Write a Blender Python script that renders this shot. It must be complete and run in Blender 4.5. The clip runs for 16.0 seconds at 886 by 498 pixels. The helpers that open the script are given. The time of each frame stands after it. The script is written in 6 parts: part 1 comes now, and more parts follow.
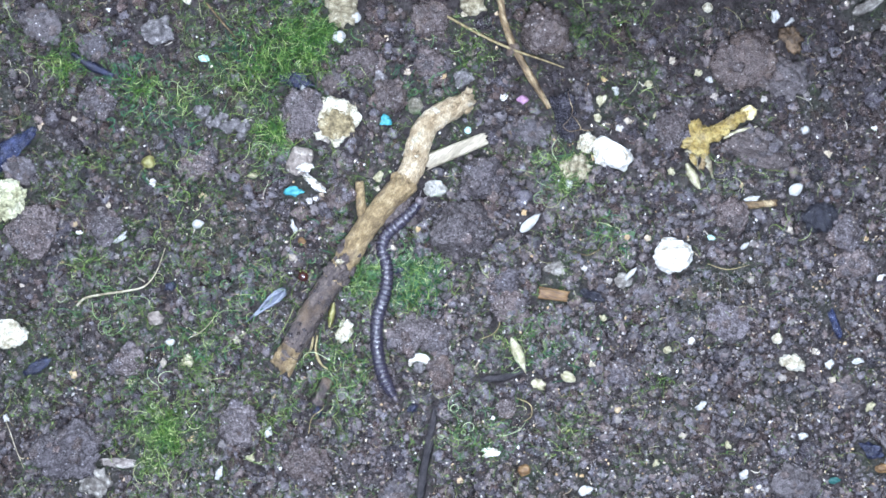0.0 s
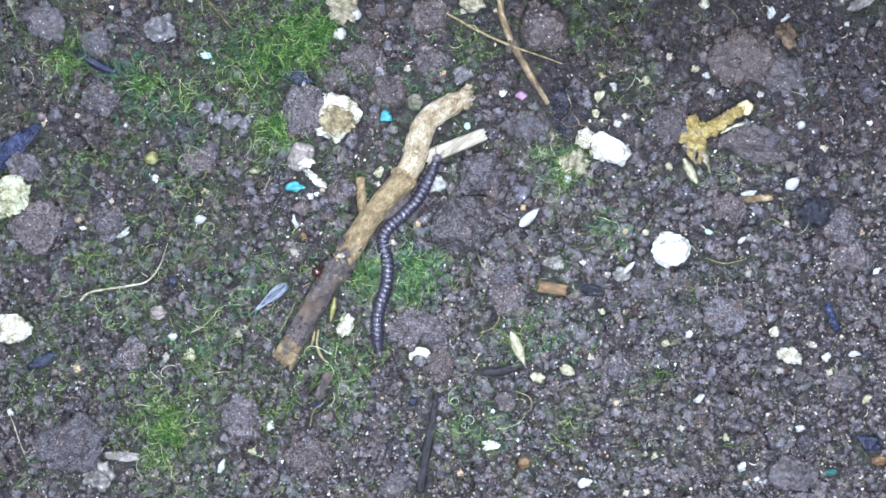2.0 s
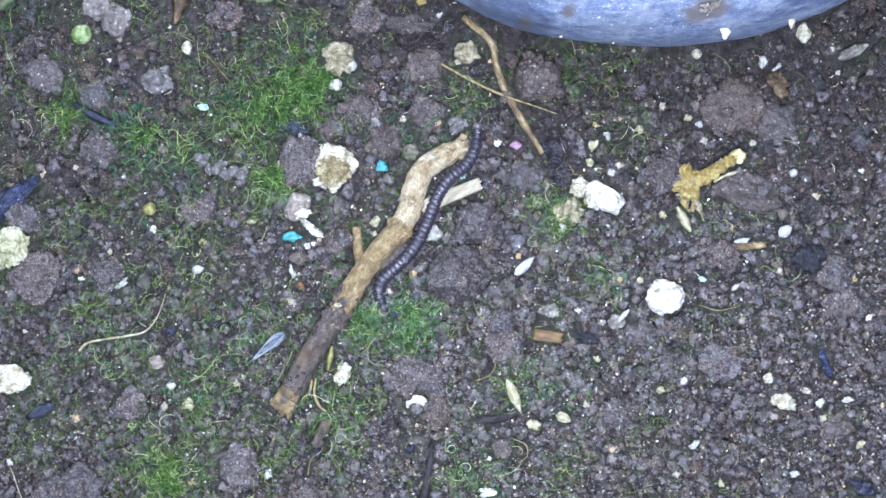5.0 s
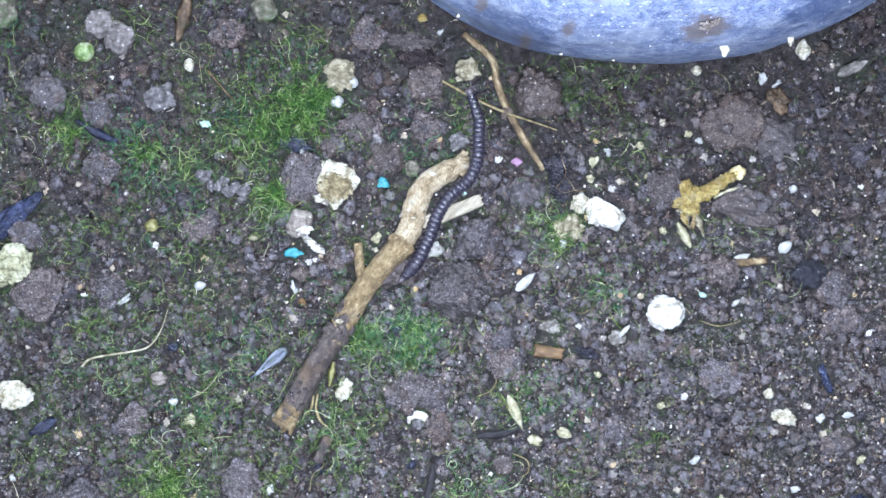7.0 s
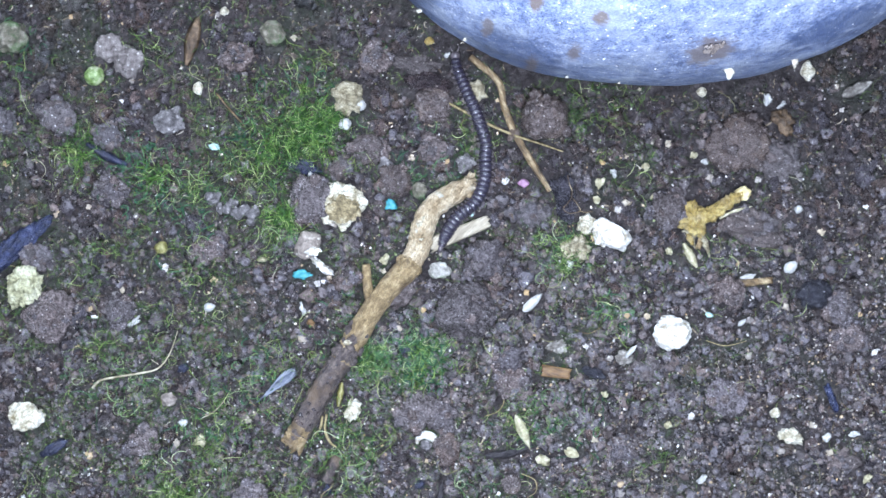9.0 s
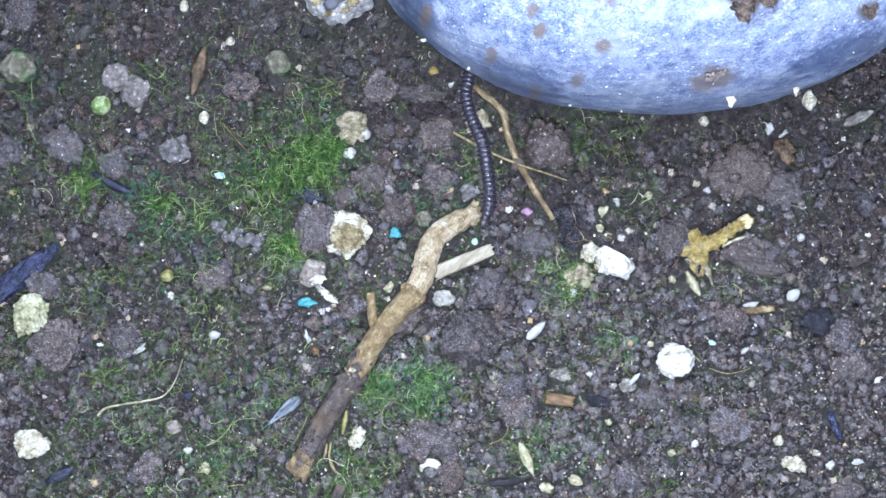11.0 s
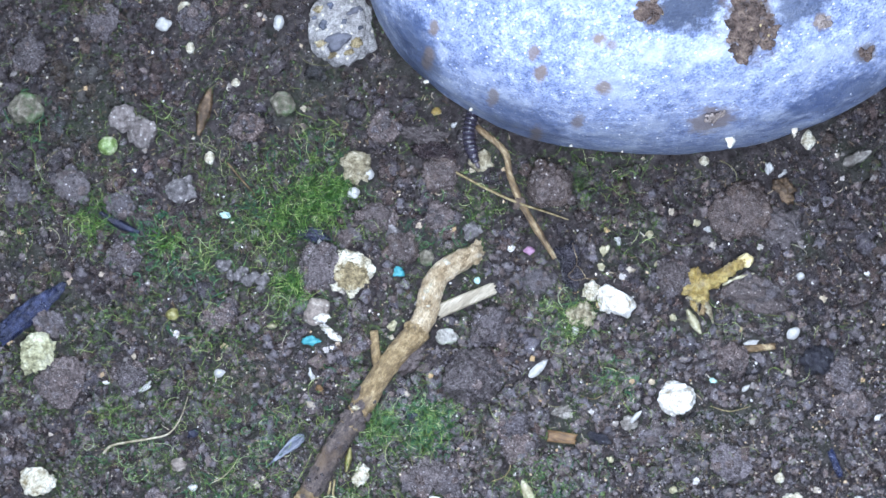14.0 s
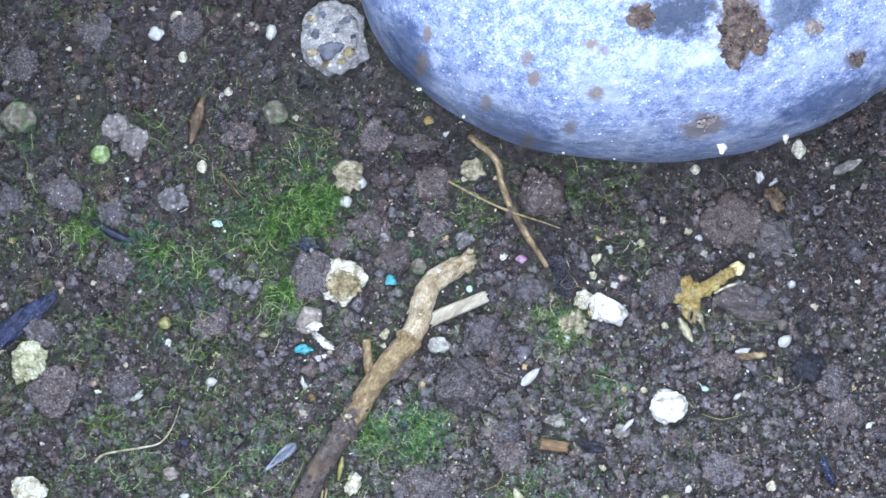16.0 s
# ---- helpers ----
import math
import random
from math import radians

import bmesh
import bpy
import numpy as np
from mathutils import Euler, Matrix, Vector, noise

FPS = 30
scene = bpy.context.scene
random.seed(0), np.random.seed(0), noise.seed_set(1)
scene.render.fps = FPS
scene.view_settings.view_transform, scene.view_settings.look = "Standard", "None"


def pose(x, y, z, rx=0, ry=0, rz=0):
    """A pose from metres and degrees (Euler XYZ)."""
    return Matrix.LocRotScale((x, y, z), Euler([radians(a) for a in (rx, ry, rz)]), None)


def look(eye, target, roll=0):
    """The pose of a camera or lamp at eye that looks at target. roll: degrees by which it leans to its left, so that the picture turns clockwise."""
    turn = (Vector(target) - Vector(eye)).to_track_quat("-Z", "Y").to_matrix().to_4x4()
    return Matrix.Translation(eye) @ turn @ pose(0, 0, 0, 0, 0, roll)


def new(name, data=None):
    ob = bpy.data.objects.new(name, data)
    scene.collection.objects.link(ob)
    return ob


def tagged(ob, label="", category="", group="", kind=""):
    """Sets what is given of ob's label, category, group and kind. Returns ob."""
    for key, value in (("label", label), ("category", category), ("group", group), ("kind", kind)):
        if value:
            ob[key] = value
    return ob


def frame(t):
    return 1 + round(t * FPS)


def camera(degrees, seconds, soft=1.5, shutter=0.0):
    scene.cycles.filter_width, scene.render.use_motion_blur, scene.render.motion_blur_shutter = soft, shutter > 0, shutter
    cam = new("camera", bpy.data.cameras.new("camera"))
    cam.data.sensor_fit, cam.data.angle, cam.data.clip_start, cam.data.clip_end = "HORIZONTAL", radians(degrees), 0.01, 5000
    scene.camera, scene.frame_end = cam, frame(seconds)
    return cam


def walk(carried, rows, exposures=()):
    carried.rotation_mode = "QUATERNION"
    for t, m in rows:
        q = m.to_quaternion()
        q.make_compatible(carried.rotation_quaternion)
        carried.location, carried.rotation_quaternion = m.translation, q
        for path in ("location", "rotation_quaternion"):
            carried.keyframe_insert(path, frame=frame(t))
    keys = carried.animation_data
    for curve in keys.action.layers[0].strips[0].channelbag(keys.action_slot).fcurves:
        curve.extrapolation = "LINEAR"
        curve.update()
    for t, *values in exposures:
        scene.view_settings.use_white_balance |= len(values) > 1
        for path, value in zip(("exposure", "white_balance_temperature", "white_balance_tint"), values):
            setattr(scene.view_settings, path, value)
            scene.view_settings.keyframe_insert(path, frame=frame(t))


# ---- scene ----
cam = camera(30.0, 16.0, soft=1.5)
PATH = [
    (0, pose(0.00008, 0.00489, 0.13054, -2.141, 0.011, -0.009)),
    (0.5, pose(0.00039, 0.00466, 0.13086, -2.411, 0.141, -0.052)),
    (1, pose(0.00023, 0.00402, 0.13141, -2.410, 0.206, -0.068)),
    (1.5, pose(0.00021, 0.00389, 0.13174, -2.004, 0.117, -0.123)),
    (2, pose(0.00023, 0.00353, 0.13183, -1.716, 0.071, -0.130)),
    (2.5, pose(0.00008, 0.00434, 0.13203, -1.899, -0.000, -0.170)),
    (3, pose(0.00049, 0.00427, 0.13214, -1.774, 0.240, -0.206)),
    (3.5, pose(0.00031, 0.00607, 0.13241, -2.178, 0.115, -0.330)),
    (4, pose(0.00020, 0.00567, 0.13250, -1.631, -0.102, -0.338)),
    (6.5, pose(0.00037, 0.00619, 0.13330, -0.762, -0.007, -0.529)),
    (7, pose(0.00038, 0.00630, 0.13331, -0.651, 0.021, -0.465)),
    (7.5, pose(0.00072, 0.00640, 0.13359, -0.558, 0.232, -0.517)),
    (8, pose(0.00039, 0.00623, 0.13364, -0.386, 0.132, -0.564)),
    (8.5, pose(0.00054, 0.00632, 0.13382, -0.223, 0.271, -0.625)),
    (9, pose(0.00049, 0.00688, 0.13420, -0.164, 0.324, -0.658)),
    (11.5, pose(0.00055, 0.00588, 0.13543, 1.677, 0.567, -0.661)),
    (12, pose(0.00068, 0.00600, 0.13609, 2.112, 0.637, -0.675)),
    (12.5, pose(0.00057, 0.00604, 0.13608, 2.302, 0.576, -0.630)),
    (13, pose(0.00055, 0.00613, 0.13581, 2.189, 0.598, -0.608)),
    (13.5, pose(0.00033, 0.00592, 0.13591, 2.367, 0.488, -0.622)),
    (14, pose(0.00073, 0.00619, 0.13620, 2.431, 0.664, -0.683)),
    (14.5, pose(0.00060, 0.00591, 0.13660, 2.770, 0.609, -0.723)),
    (15, pose(0.00053, 0.00564, 0.13685, 3.102, 0.576, -0.726)),
    (15.5, pose(0.00017, 0.00565, 0.13676, 3.253, 0.401, -0.704)),
    (16, pose(0.00016, 0.00459, 0.13633, 3.398, 0.164, -0.742)),
]
# the picture dims as the bright stone comes into view
EXPOSURE = [(0.0, 1.1), (4.0, 1.02), (7.0, 0.95), (9.0, 0.93), (12.0, 0.84), (16.0, 0.78)]
walk(cam, PATH, EXPOSURE)

# ---- light: dim overcast sky, and one cold white panel lamp close overhead ----
SUN_HIGH, SUN_ROUND = 61.0, -26.6
world = bpy.data.worlds.new("sky")
scene.world = world
world.use_nodes = True
sky = world.node_tree.nodes.new("ShaderNodeTexSky")
sky.sky_type, sky.sun_disc = "NISHITA", False
sky.sun_elevation, sky.sun_rotation = radians(SUN_HIGH), radians(SUN_ROUND)
sky_light = world.node_tree.nodes["Background"]
sky_light.inputs["Strength"].default_value = 0.05
world.node_tree.links.new(sky.outputs["Color"], sky_light.inputs["Color"])
sun_data = bpy.data.lights.new("sun", "SUN")
sun_data.energy, sun_data.angle, sun_data.color = 1.5, radians(40), (0.67, 0.81, 1.0)
sun = new("sun", sun_data)
sun.matrix_basis = look((-0.05, 0.1, 0.2), (0.0, 0.0, 0.0))
lamp_data = bpy.data.lights.new("panel_lamp", "AREA")
lamp_data.shape, lamp_data.size, lamp_data.energy, lamp_data.color = "DISK", 0.036, 0.25, (0.69, 0.788, 1.0)
lamp = new("lamp", lamp_data)
lamp.matrix_basis = look((0.003, -0.004, 0.120), (0.001, -0.002, 0.0))

MM = 0.001


# ---- materials ----
def mat(name, cols, size=1.0, rough=0.75, bump=0.5, vary=0.0, island=False, spec=0.4, fine=0.35, stretch=None, grains=None,
        algae=None, coat=0.0, clear=0.0, metal=0.0, detail=4, crisp=0.6, spots=()):
    """cols: two or more colours along one broad noise of that size in millimetres; fine: strength of the small grain;
    vary: lightness spread by object or island; grains: (size, share, colour) of pale mineral grains and painted glints;
    algae: green film;
    spots: stains and painted shade (x, y, half width, half depth, turn, colour, strength) in the thing's own
    millimetres."""
    m = bpy.data.materials.new(name)
    m.use_nodes = True
    n, l = m.node_tree.nodes, m.node_tree.links
    b = n["Principled BSDF"]
    co = n.new("ShaderNodeTexCoord").outputs["Object"]
    if stretch:
        mp = n.new("ShaderNodeMapping")
        mp.vector_type = "TEXTURE"
        mp.inputs["Rotation"].default_value = (0, 0, radians(stretch[0]))
        mp.inputs["Scale"].default_value = (stretch[1], 1, 1)
        l.new(co, mp.inputs["Vector"])
        co = mp.outputs["Vector"]

    def tex(sz, detail=4, rough_=0.6):
        t = n.new("ShaderNodeTexNoise")
        t.inputs["Scale"].default_value = 1 / (sz * MM)
        t.inputs["Detail"].default_value = detail
        t.inputs["Roughness"].default_value = rough_
        l.new(co, t.inputs["Vector"])
        return t.outputs["Fac"]

    def ramp(fac, stops):
        r = n.new("ShaderNodeValToRGB")
        e = r.color_ramp.elements
        while len(e) < len(stops):
            e.new(0.5)
        for k, (p, c) in enumerate(stops):
            e[k].position, e[k].color = p, (*c, 1) if len(c) == 3 else c
        l.new(fac, r.inputs["Fac"])
        return r.outputs["Color"]

    def mix(kind, fac, a, c):
        x = n.new("ShaderNodeMix")
        x.data_type, x.blend_type = "RGBA", kind
        for sock, v in ((x.inputs["Factor"], fac), (x.inputs["A"], a), (x.inputs["B"], c)):
            if isinstance(v, (int, float)):
                sock.default_value = v
            elif isinstance(v, tuple):
                sock.default_value = (*v, 1)
            else:
                l.new(v, sock)
        return x.outputs["Result"]

    def fade(value, strong):
        r = n.new("ShaderNodeMapRange")
        r.inputs["From Min"].default_value, r.inputs["From Max"].default_value = 1.75, 2.25
        r.inputs["To Min"].default_value, r.inputs["To Max"].default_value = strong, 0.0
        l.new(value, r.inputs["Value"])
        return r.outputs["Result"]

    broad = tex(size, detail, crisp)
    small = tex(size * 0.17, 3)
    k = len(cols)
    col = ramp(broad, [(0.32 + 0.36 * i / max(1, k - 1), c) for i, c in enumerate(cols)])
    col = mix("MULTIPLY", fine, col, ramp(small, [(0.3, (0.35, 0.35, 0.35)), (0.5, (1, 1, 1)), (0.75, (1.5, 1.5, 1.5))]))
    if algae:
        veil = ramp(tex(algae[4] if len(algae) > 4 else 5.5, 4), [(0.5, (0, 0, 0)), (0.66, (algae[3],) * 3)])
        col = mix("MIX", veil, col, tuple(algae[:3]))
    if grains:
        v = n.new("ShaderNodeTexVoronoi")
        v.inputs["Scale"].default_value = 1 / (grains[0] * MM)
        l.new(co, v.inputs["Vector"])
        sep = n.new("ShaderNodeSeparateColor")
        l.new(v.outputs["Color"], sep.inputs["Color"])
        pick = ramp(sep.outputs["Red"], [(1 - grains[1], (0, 0, 0)), (1 - grains[1] * 0.6, (1, 1, 1))])
        core = ramp(v.outputs["Distance"], [(0.3, (1, 1, 1)), (0.46, (0, 0, 0))])
        col = mix("MIX", mix("MULTIPLY", 1.0, pick, core), col, tuple(grains[2]))
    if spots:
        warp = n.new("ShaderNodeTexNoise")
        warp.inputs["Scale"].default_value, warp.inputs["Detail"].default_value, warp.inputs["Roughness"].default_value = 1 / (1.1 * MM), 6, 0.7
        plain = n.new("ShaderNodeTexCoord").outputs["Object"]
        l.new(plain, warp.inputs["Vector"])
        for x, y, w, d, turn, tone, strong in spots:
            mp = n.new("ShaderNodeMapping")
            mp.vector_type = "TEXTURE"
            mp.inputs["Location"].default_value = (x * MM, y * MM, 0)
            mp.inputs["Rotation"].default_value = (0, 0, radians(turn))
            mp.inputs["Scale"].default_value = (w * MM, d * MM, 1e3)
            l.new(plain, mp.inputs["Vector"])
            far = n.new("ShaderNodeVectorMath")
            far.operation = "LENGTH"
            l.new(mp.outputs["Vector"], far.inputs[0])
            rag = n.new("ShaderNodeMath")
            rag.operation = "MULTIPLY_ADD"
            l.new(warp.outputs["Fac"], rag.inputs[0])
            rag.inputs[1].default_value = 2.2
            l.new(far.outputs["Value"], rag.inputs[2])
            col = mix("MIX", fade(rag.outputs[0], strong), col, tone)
    if vary:
        src = n.new("ShaderNodeNewGeometry").outputs["Random Per Island"] if island else n.new("ShaderNodeObjectInfo").outputs["Random"]
        mr = n.new("ShaderNodeMapRange")
        mr.inputs["To Min"].default_value, mr.inputs["To Max"].default_value = 1 - vary, 1 + vary
        l.new(src, mr.inputs["Value"])
        hs = n.new("ShaderNodeHueSaturation")
        l.new(mr.outputs["Result"], hs.inputs["Value"])
        l.new(col, hs.inputs["Color"])
        fr = n.new("ShaderNodeMath")
        fr.operation = "MULTIPLY_ADD"
        l.new(src, fr.inputs[0])
        fr.inputs[1].default_value, fr.inputs[2].default_value = 13.7, 0.3
        fk = n.new("ShaderNodeMath")
        fk.operation = "FRACT"
        l.new(fr.outputs[0], fk.inputs[0])
        col = mix("MULTIPLY", min(1.0, vary * 1.6), hs.outputs["Color"], ramp(fk.outputs[0], [(0.0, (1.25, 0.98, 0.8)), (0.5, (1, 1, 1)), (1.0, (0.88, 0.97, 1.15))]))
    l.new(col, b.inputs["Base Color"])
    rr = n.new("ShaderNodeMapRange")
    rr.inputs["To Min"].default_value, rr.inputs["To Max"].default_value = max(0.05, rough - 0.3), min(1, rough + 0.15)
    l.new(small, rr.inputs["Value"])
    l.new(rr.outputs["Result"], b.inputs["Roughness"])
    b.inputs["Specular IOR Level"].default_value = spec
    b.inputs["Coat Weight"].default_value = coat
    b.inputs["Coat Roughness"].default_value = 0.1
    b.inputs["Transmission Weight"].default_value = clear
    b.inputs["Metallic"].default_value = metal
    if bump:
        add = n.new("ShaderNodeMath")
        add.operation = "MULTIPLY_ADD"
        l.new(small, add.inputs[0])
        add.inputs[1].default_value = 1.0
        l.new(broad, add.inputs[2])
        bp = n.new("ShaderNodeBump")
        bp.inputs["Strength"].default_value = bump
        bp.inputs["Distance"].default_value = size * 0.35 * MM
        l.new(add.outputs[0], bp.inputs["Height"])
        l.new(bp.outputs["Normal"], b.inputs["Normal"])
    return m


def palette(name, stops, rough=0.5, spec=0.5, clear=0.0, loose=False):
    """One plain colour for each loose piece of a heap, out of a row of colours."""
    m = bpy.data.materials.new(name)
    m.use_nodes = True
    n, l = m.node_tree.nodes, m.node_tree.links
    b = n["Principled BSDF"]
    r = n.new("ShaderNodeValToRGB")
    e = r.color_ramp.elements
    while len(e) < len(stops):
        e.new(0.5)
    for k, (p, c) in enumerate(stops):
        e[k].position, e[k].color = p, (*c, 1)
    l.new(n.new("ShaderNodeObjectInfo").outputs["Random"] if loose else n.new("ShaderNodeNewGeometry").outputs["Random Per Island"], r.inputs["Fac"])
    t = n.new("ShaderNodeTexNoise")
    t.inputs["Scale"].default_value = 6000
    l.new(n.new("ShaderNodeTexCoord").outputs["Object"], t.inputs["Vector"])
    x = n.new("ShaderNodeMix")
    x.data_type, x.blend_type = "RGBA", "OVERLAY"
    x.inputs["Factor"].default_value = 0.5
    l.new(r.outputs["Color"], x.inputs["A"])
    l.new(t.outputs["Fac"], x.inputs["B"])
    l.new(x.outputs["Result"], b.inputs["Base Color"])
    b.inputs["Roughness"].default_value = rough
    b.inputs["Specular IOR Level"].default_value = spec
    b.inputs["Transmission Weight"].default_value = clear
    return m


# damp tone, made darker than the crumbs to paint shade into their gaps
SOIL = mat("damp_soil", [(0.01, 0.0078, 0.0082), (0.034, 0.028, 0.0285), (0.09, 0.077, 0.077)], 0.9, 0.46, 1.0, spec=0.45, fine=0.8,
           grains=(0.16, 0.03, (0.3, 0.28, 0.26)), algae=(0.03, 0.046, 0.024, 0.4, 7.0), detail=7, crisp=0.74)


def crumb_look(name, island):
    return mat(name, [(0.015, 0.0115, 0.012), (0.054, 0.0438, 0.0455), (0.138, 0.118, 0.12)], 0.5, 0.36, 1.0, vary=0.48, island=island,
               spec=0.5, fine=1.0, detail=8, crisp=0.8, grains=(0.12, 0.05, (0.38, 0.35, 0.32)), algae=(0.038, 0.054, 0.027, 0.3, 7.0) if island else None)


CRUMB, CRUMB_LOOSE = crumb_look("soil_crumb", True), crumb_look("loose_soil_crumb", False)
DRY = mat("dry_crumb", [(0.06, 0.051, 0.054), (0.125, 0.109, 0.112), (0.24, 0.217, 0.22)], 0.45, 0.42, 1.0, vary=0.35, island=True, spec=0.5, fine=1.0, detail=7, crisp=0.78,
          grains=(0.12, 0.05, (0.42, 0.4, 0.38)))
CLOD = mat("soil_clod", [(0.038, 0.0315, 0.0315), (0.088, 0.0735, 0.074), (0.175, 0.151, 0.15)], 1.1, 0.34, 0.65, vary=0.3, spec=0.5, fine=1.0, detail=9, crisp=0.82,
           grains=(0.13, 0.045, (0.38, 0.36, 0.36)))
CLOD_RED = mat("rusty_clod", [(0.032, 0.024, 0.023), (0.075, 0.058, 0.054), (0.155, 0.126, 0.119)], 0.7, 0.34, 0.6, vary=0.15, spec=0.5, fine=1.0, detail=9, crisp=0.82,
               grains=(0.16, 0.05, (0.38, 0.35, 0.33)), algae=(0.17, 0.128, 0.105, 0.55, 1.9))
CLOD_PALE = mat("dusty_clod", [(0.03, 0.025, 0.0255), (0.085, 0.073, 0.074), (0.19, 0.17, 0.17)], 0.7, 0.4, 0.7, vary=0.25, spec=0.5, fine=1.0, detail=9, crisp=0.82,
                grains=(0.18, 0.08, (0.42, 0.4, 0.39)))
SCRAP = mat("purplish_scrap", [(0.008, 0.006, 0.008), (0.03, 0.021, 0.024), (0.1, 0.074, 0.07)], 0.6, 0.35, 1.0, spec=0.55, fine=0.9, detail=8, crisp=0.78, grains=(0.22, 0.07, (0.3, 0.26, 0.24)))
CLOD_DARK = mat("charred_clod", [(0.008, 0.008, 0.012), (0.02, 0.02, 0.028), (0.04, 0.04, 0.05)], 0.5, 0.42, 1.0, spec=0.5, fine=0.6,
                grains=(0.2, 0.03, (0.25, 0.25, 0.28)))
PERLITE = mat("perlite", [(0.28, 0.235, 0.16), (0.6, 0.585, 0.535), (0.72, 0.72, 0.69)], 0.9, 0.75, 0.6, fine=0.6, detail=6, crisp=0.65)
PERLITE_OLD = mat("stained_perlite", [(0.22, 0.18, 0.1), (0.55, 0.51, 0.39), (0.75, 0.73, 0.64)], 0.9, 0.8, 1.0, fine=0.7)
YELLOWED = mat("yellowed_perlite", [(0.12, 0.11, 0.05), (0.4, 0.39, 0.24), (0.62, 0.61, 0.46)], 1.2, 0.7, 0.9, fine=0.6, detail=6, crisp=0.65)
CLAY = mat("yellow_clay", [(0.1, 0.078, 0.045), (0.27, 0.235, 0.15), (0.46, 0.42, 0.31)], 0.5, 0.7, 0.9, fine=0.7)
STAIN = mat("ochre_stain", [(0.06, 0.045, 0.026), (0.3, 0.24, 0.13), (0.58, 0.52, 0.36)], 0.9, 0.65, 1.0, fine=0.8, detail=7, crisp=0.72)
BARK = mat("golden_bark", [(0.07, 0.045, 0.024), (0.25, 0.178, 0.09), (0.5, 0.395, 0.23)], 0.6, 0.5, 1.0, stretch=(55, 1.5), fine=0.6, algae=(0.11, 0.078, 0.055, 0.75, 1.3), detail=8, crisp=0.76)
BARK_DIRTY = mat("soiled_bark", [(0.025, 0.019, 0.019), (0.085, 0.068, 0.065), (0.2, 0.16, 0.135)], 0.7, 0.48, 1.0, stretch=(55, 1.3), fine=0.8, algae=(0.15, 0.1, 0.058, 0.6, 2.2), detail=8, crisp=0.76)
WOOD = mat("bare_wood", [(0.085, 0.058, 0.036), (0.31, 0.23, 0.135), (0.54, 0.45, 0.31), (0.76, 0.72, 0.62)], 0.9, 0.52, 1.0, stretch=(65, 1.5), fine=0.7, algae=(0.25, 0.18, 0.1, 0.6, 1.4), detail=9, crisp=0.8)
CHIPWOOD = mat("weathered_splinter", [(0.12, 0.1, 0.068), (0.25, 0.215, 0.155), (0.38, 0.345, 0.27)], 0.5, 0.7, 0.5, stretch=(22, 6.0), fine=0.4)
STRAW = mat("dry_straw", [(0.04, 0.026, 0.015), (0.17, 0.113, 0.056), (0.42, 0.335, 0.2)], 0.6, 0.5, 0.8, stretch=(-60, 3.0), fine=0.85)
YELLOWSTRAW = mat("yellow_straw", [(0.1, 0.075, 0.035), (0.22, 0.175, 0.085), (0.36, 0.3, 0.16)], 0.5, 0.5, 0.5, fine=0.6)
RESIN = mat("yellow_rot", [(0.13, 0.085, 0.028), (0.32, 0.23, 0.07), (0.5, 0.41, 0.17)], 0.8, 0.42, 0.9, spec=0.55, fine=0.6, detail=7, crisp=0.7, algae=(0.42, 0.36, 0.22, 0.5, 1.2))
OLIVE = mat("olive_seed", [(0.085, 0.08, 0.024), (0.19, 0.175, 0.06), (0.34, 0.32, 0.15)], 0.7, 0.4, 0.4, spec=0.5)
RESIN_PALE = mat("cream_pith", [(0.5, 0.4, 0.18), (0.7, 0.62, 0.36)], 0.5, 0.6, 0.6)
TEAL = mat("teal_paint", [(0.025, 0.17, 0.2), (0.065, 0.3, 0.33)], 0.5, 0.45, 0.4, fine=0.3)
TEAL_PALE = mat("faded_teal", [(0.25, 0.42, 0.4), (0.45, 0.6, 0.58)], 0.4, 0.5, 0.4)
PINK = mat("pink_paint", [(0.2, 0.1, 0.17), (0.34, 0.2, 0.29)], 0.4, 0.5, 0.4)
RUST = mat("rusty_wood", [(0.05, 0.027, 0.013), (0.14, 0.08, 0.036), (0.28, 0.18, 0.085)], 0.4, 0.5, 0.6, stretch=(-8, 4.0))
HUSK = mat("seed_husk", [(0.16, 0.14, 0.075), (0.31, 0.285, 0.18), (0.47, 0.45, 0.33)], 0.5, 0.5, 0.4, fine=0.25)
HUSK_WHITE = mat("white_husk", [(0.26, 0.26, 0.25), (0.46, 0.46, 0.44)], 0.4, 0.5, 0.4, fine=0.2)
WING = mat("pale_blue_wing", [(0.04, 0.047, 0.066), (0.11, 0.125, 0.16), (0.2, 0.22, 0.26)], 0.35, 0.45, 0.4, spec=0.6, stretch=(38, 4.0))
# the pale grains put small glints of the glossy face into the colour
BLUEBLACK = mat("blue_black_shard", [(0.006, 0.008, 0.019), (0.015, 0.02, 0.05), (0.042, 0.052, 0.11)], 0.6, 0.36, 0.7, spec=0.5, grains=(0.14, 0.04, (0.3, 0.32, 0.4)))
BLUEDARK = mat("dull_blue_slate", [(0.006, 0.007, 0.014), (0.014, 0.016, 0.034), (0.032, 0.038, 0.07)], 0.6, 0.4, 0.6, spec=0.5)
TEAL_DULL = mat("dirty_teal", [(0.012, 0.06, 0.055), (0.03, 0.11, 0.1)], 0.4, 0.5, 0.5)
DARKSTICK = mat("black_stick", [(0.012, 0.011, 0.013), (0.04, 0.035, 0.038)], 0.5, 0.5, 0.8)
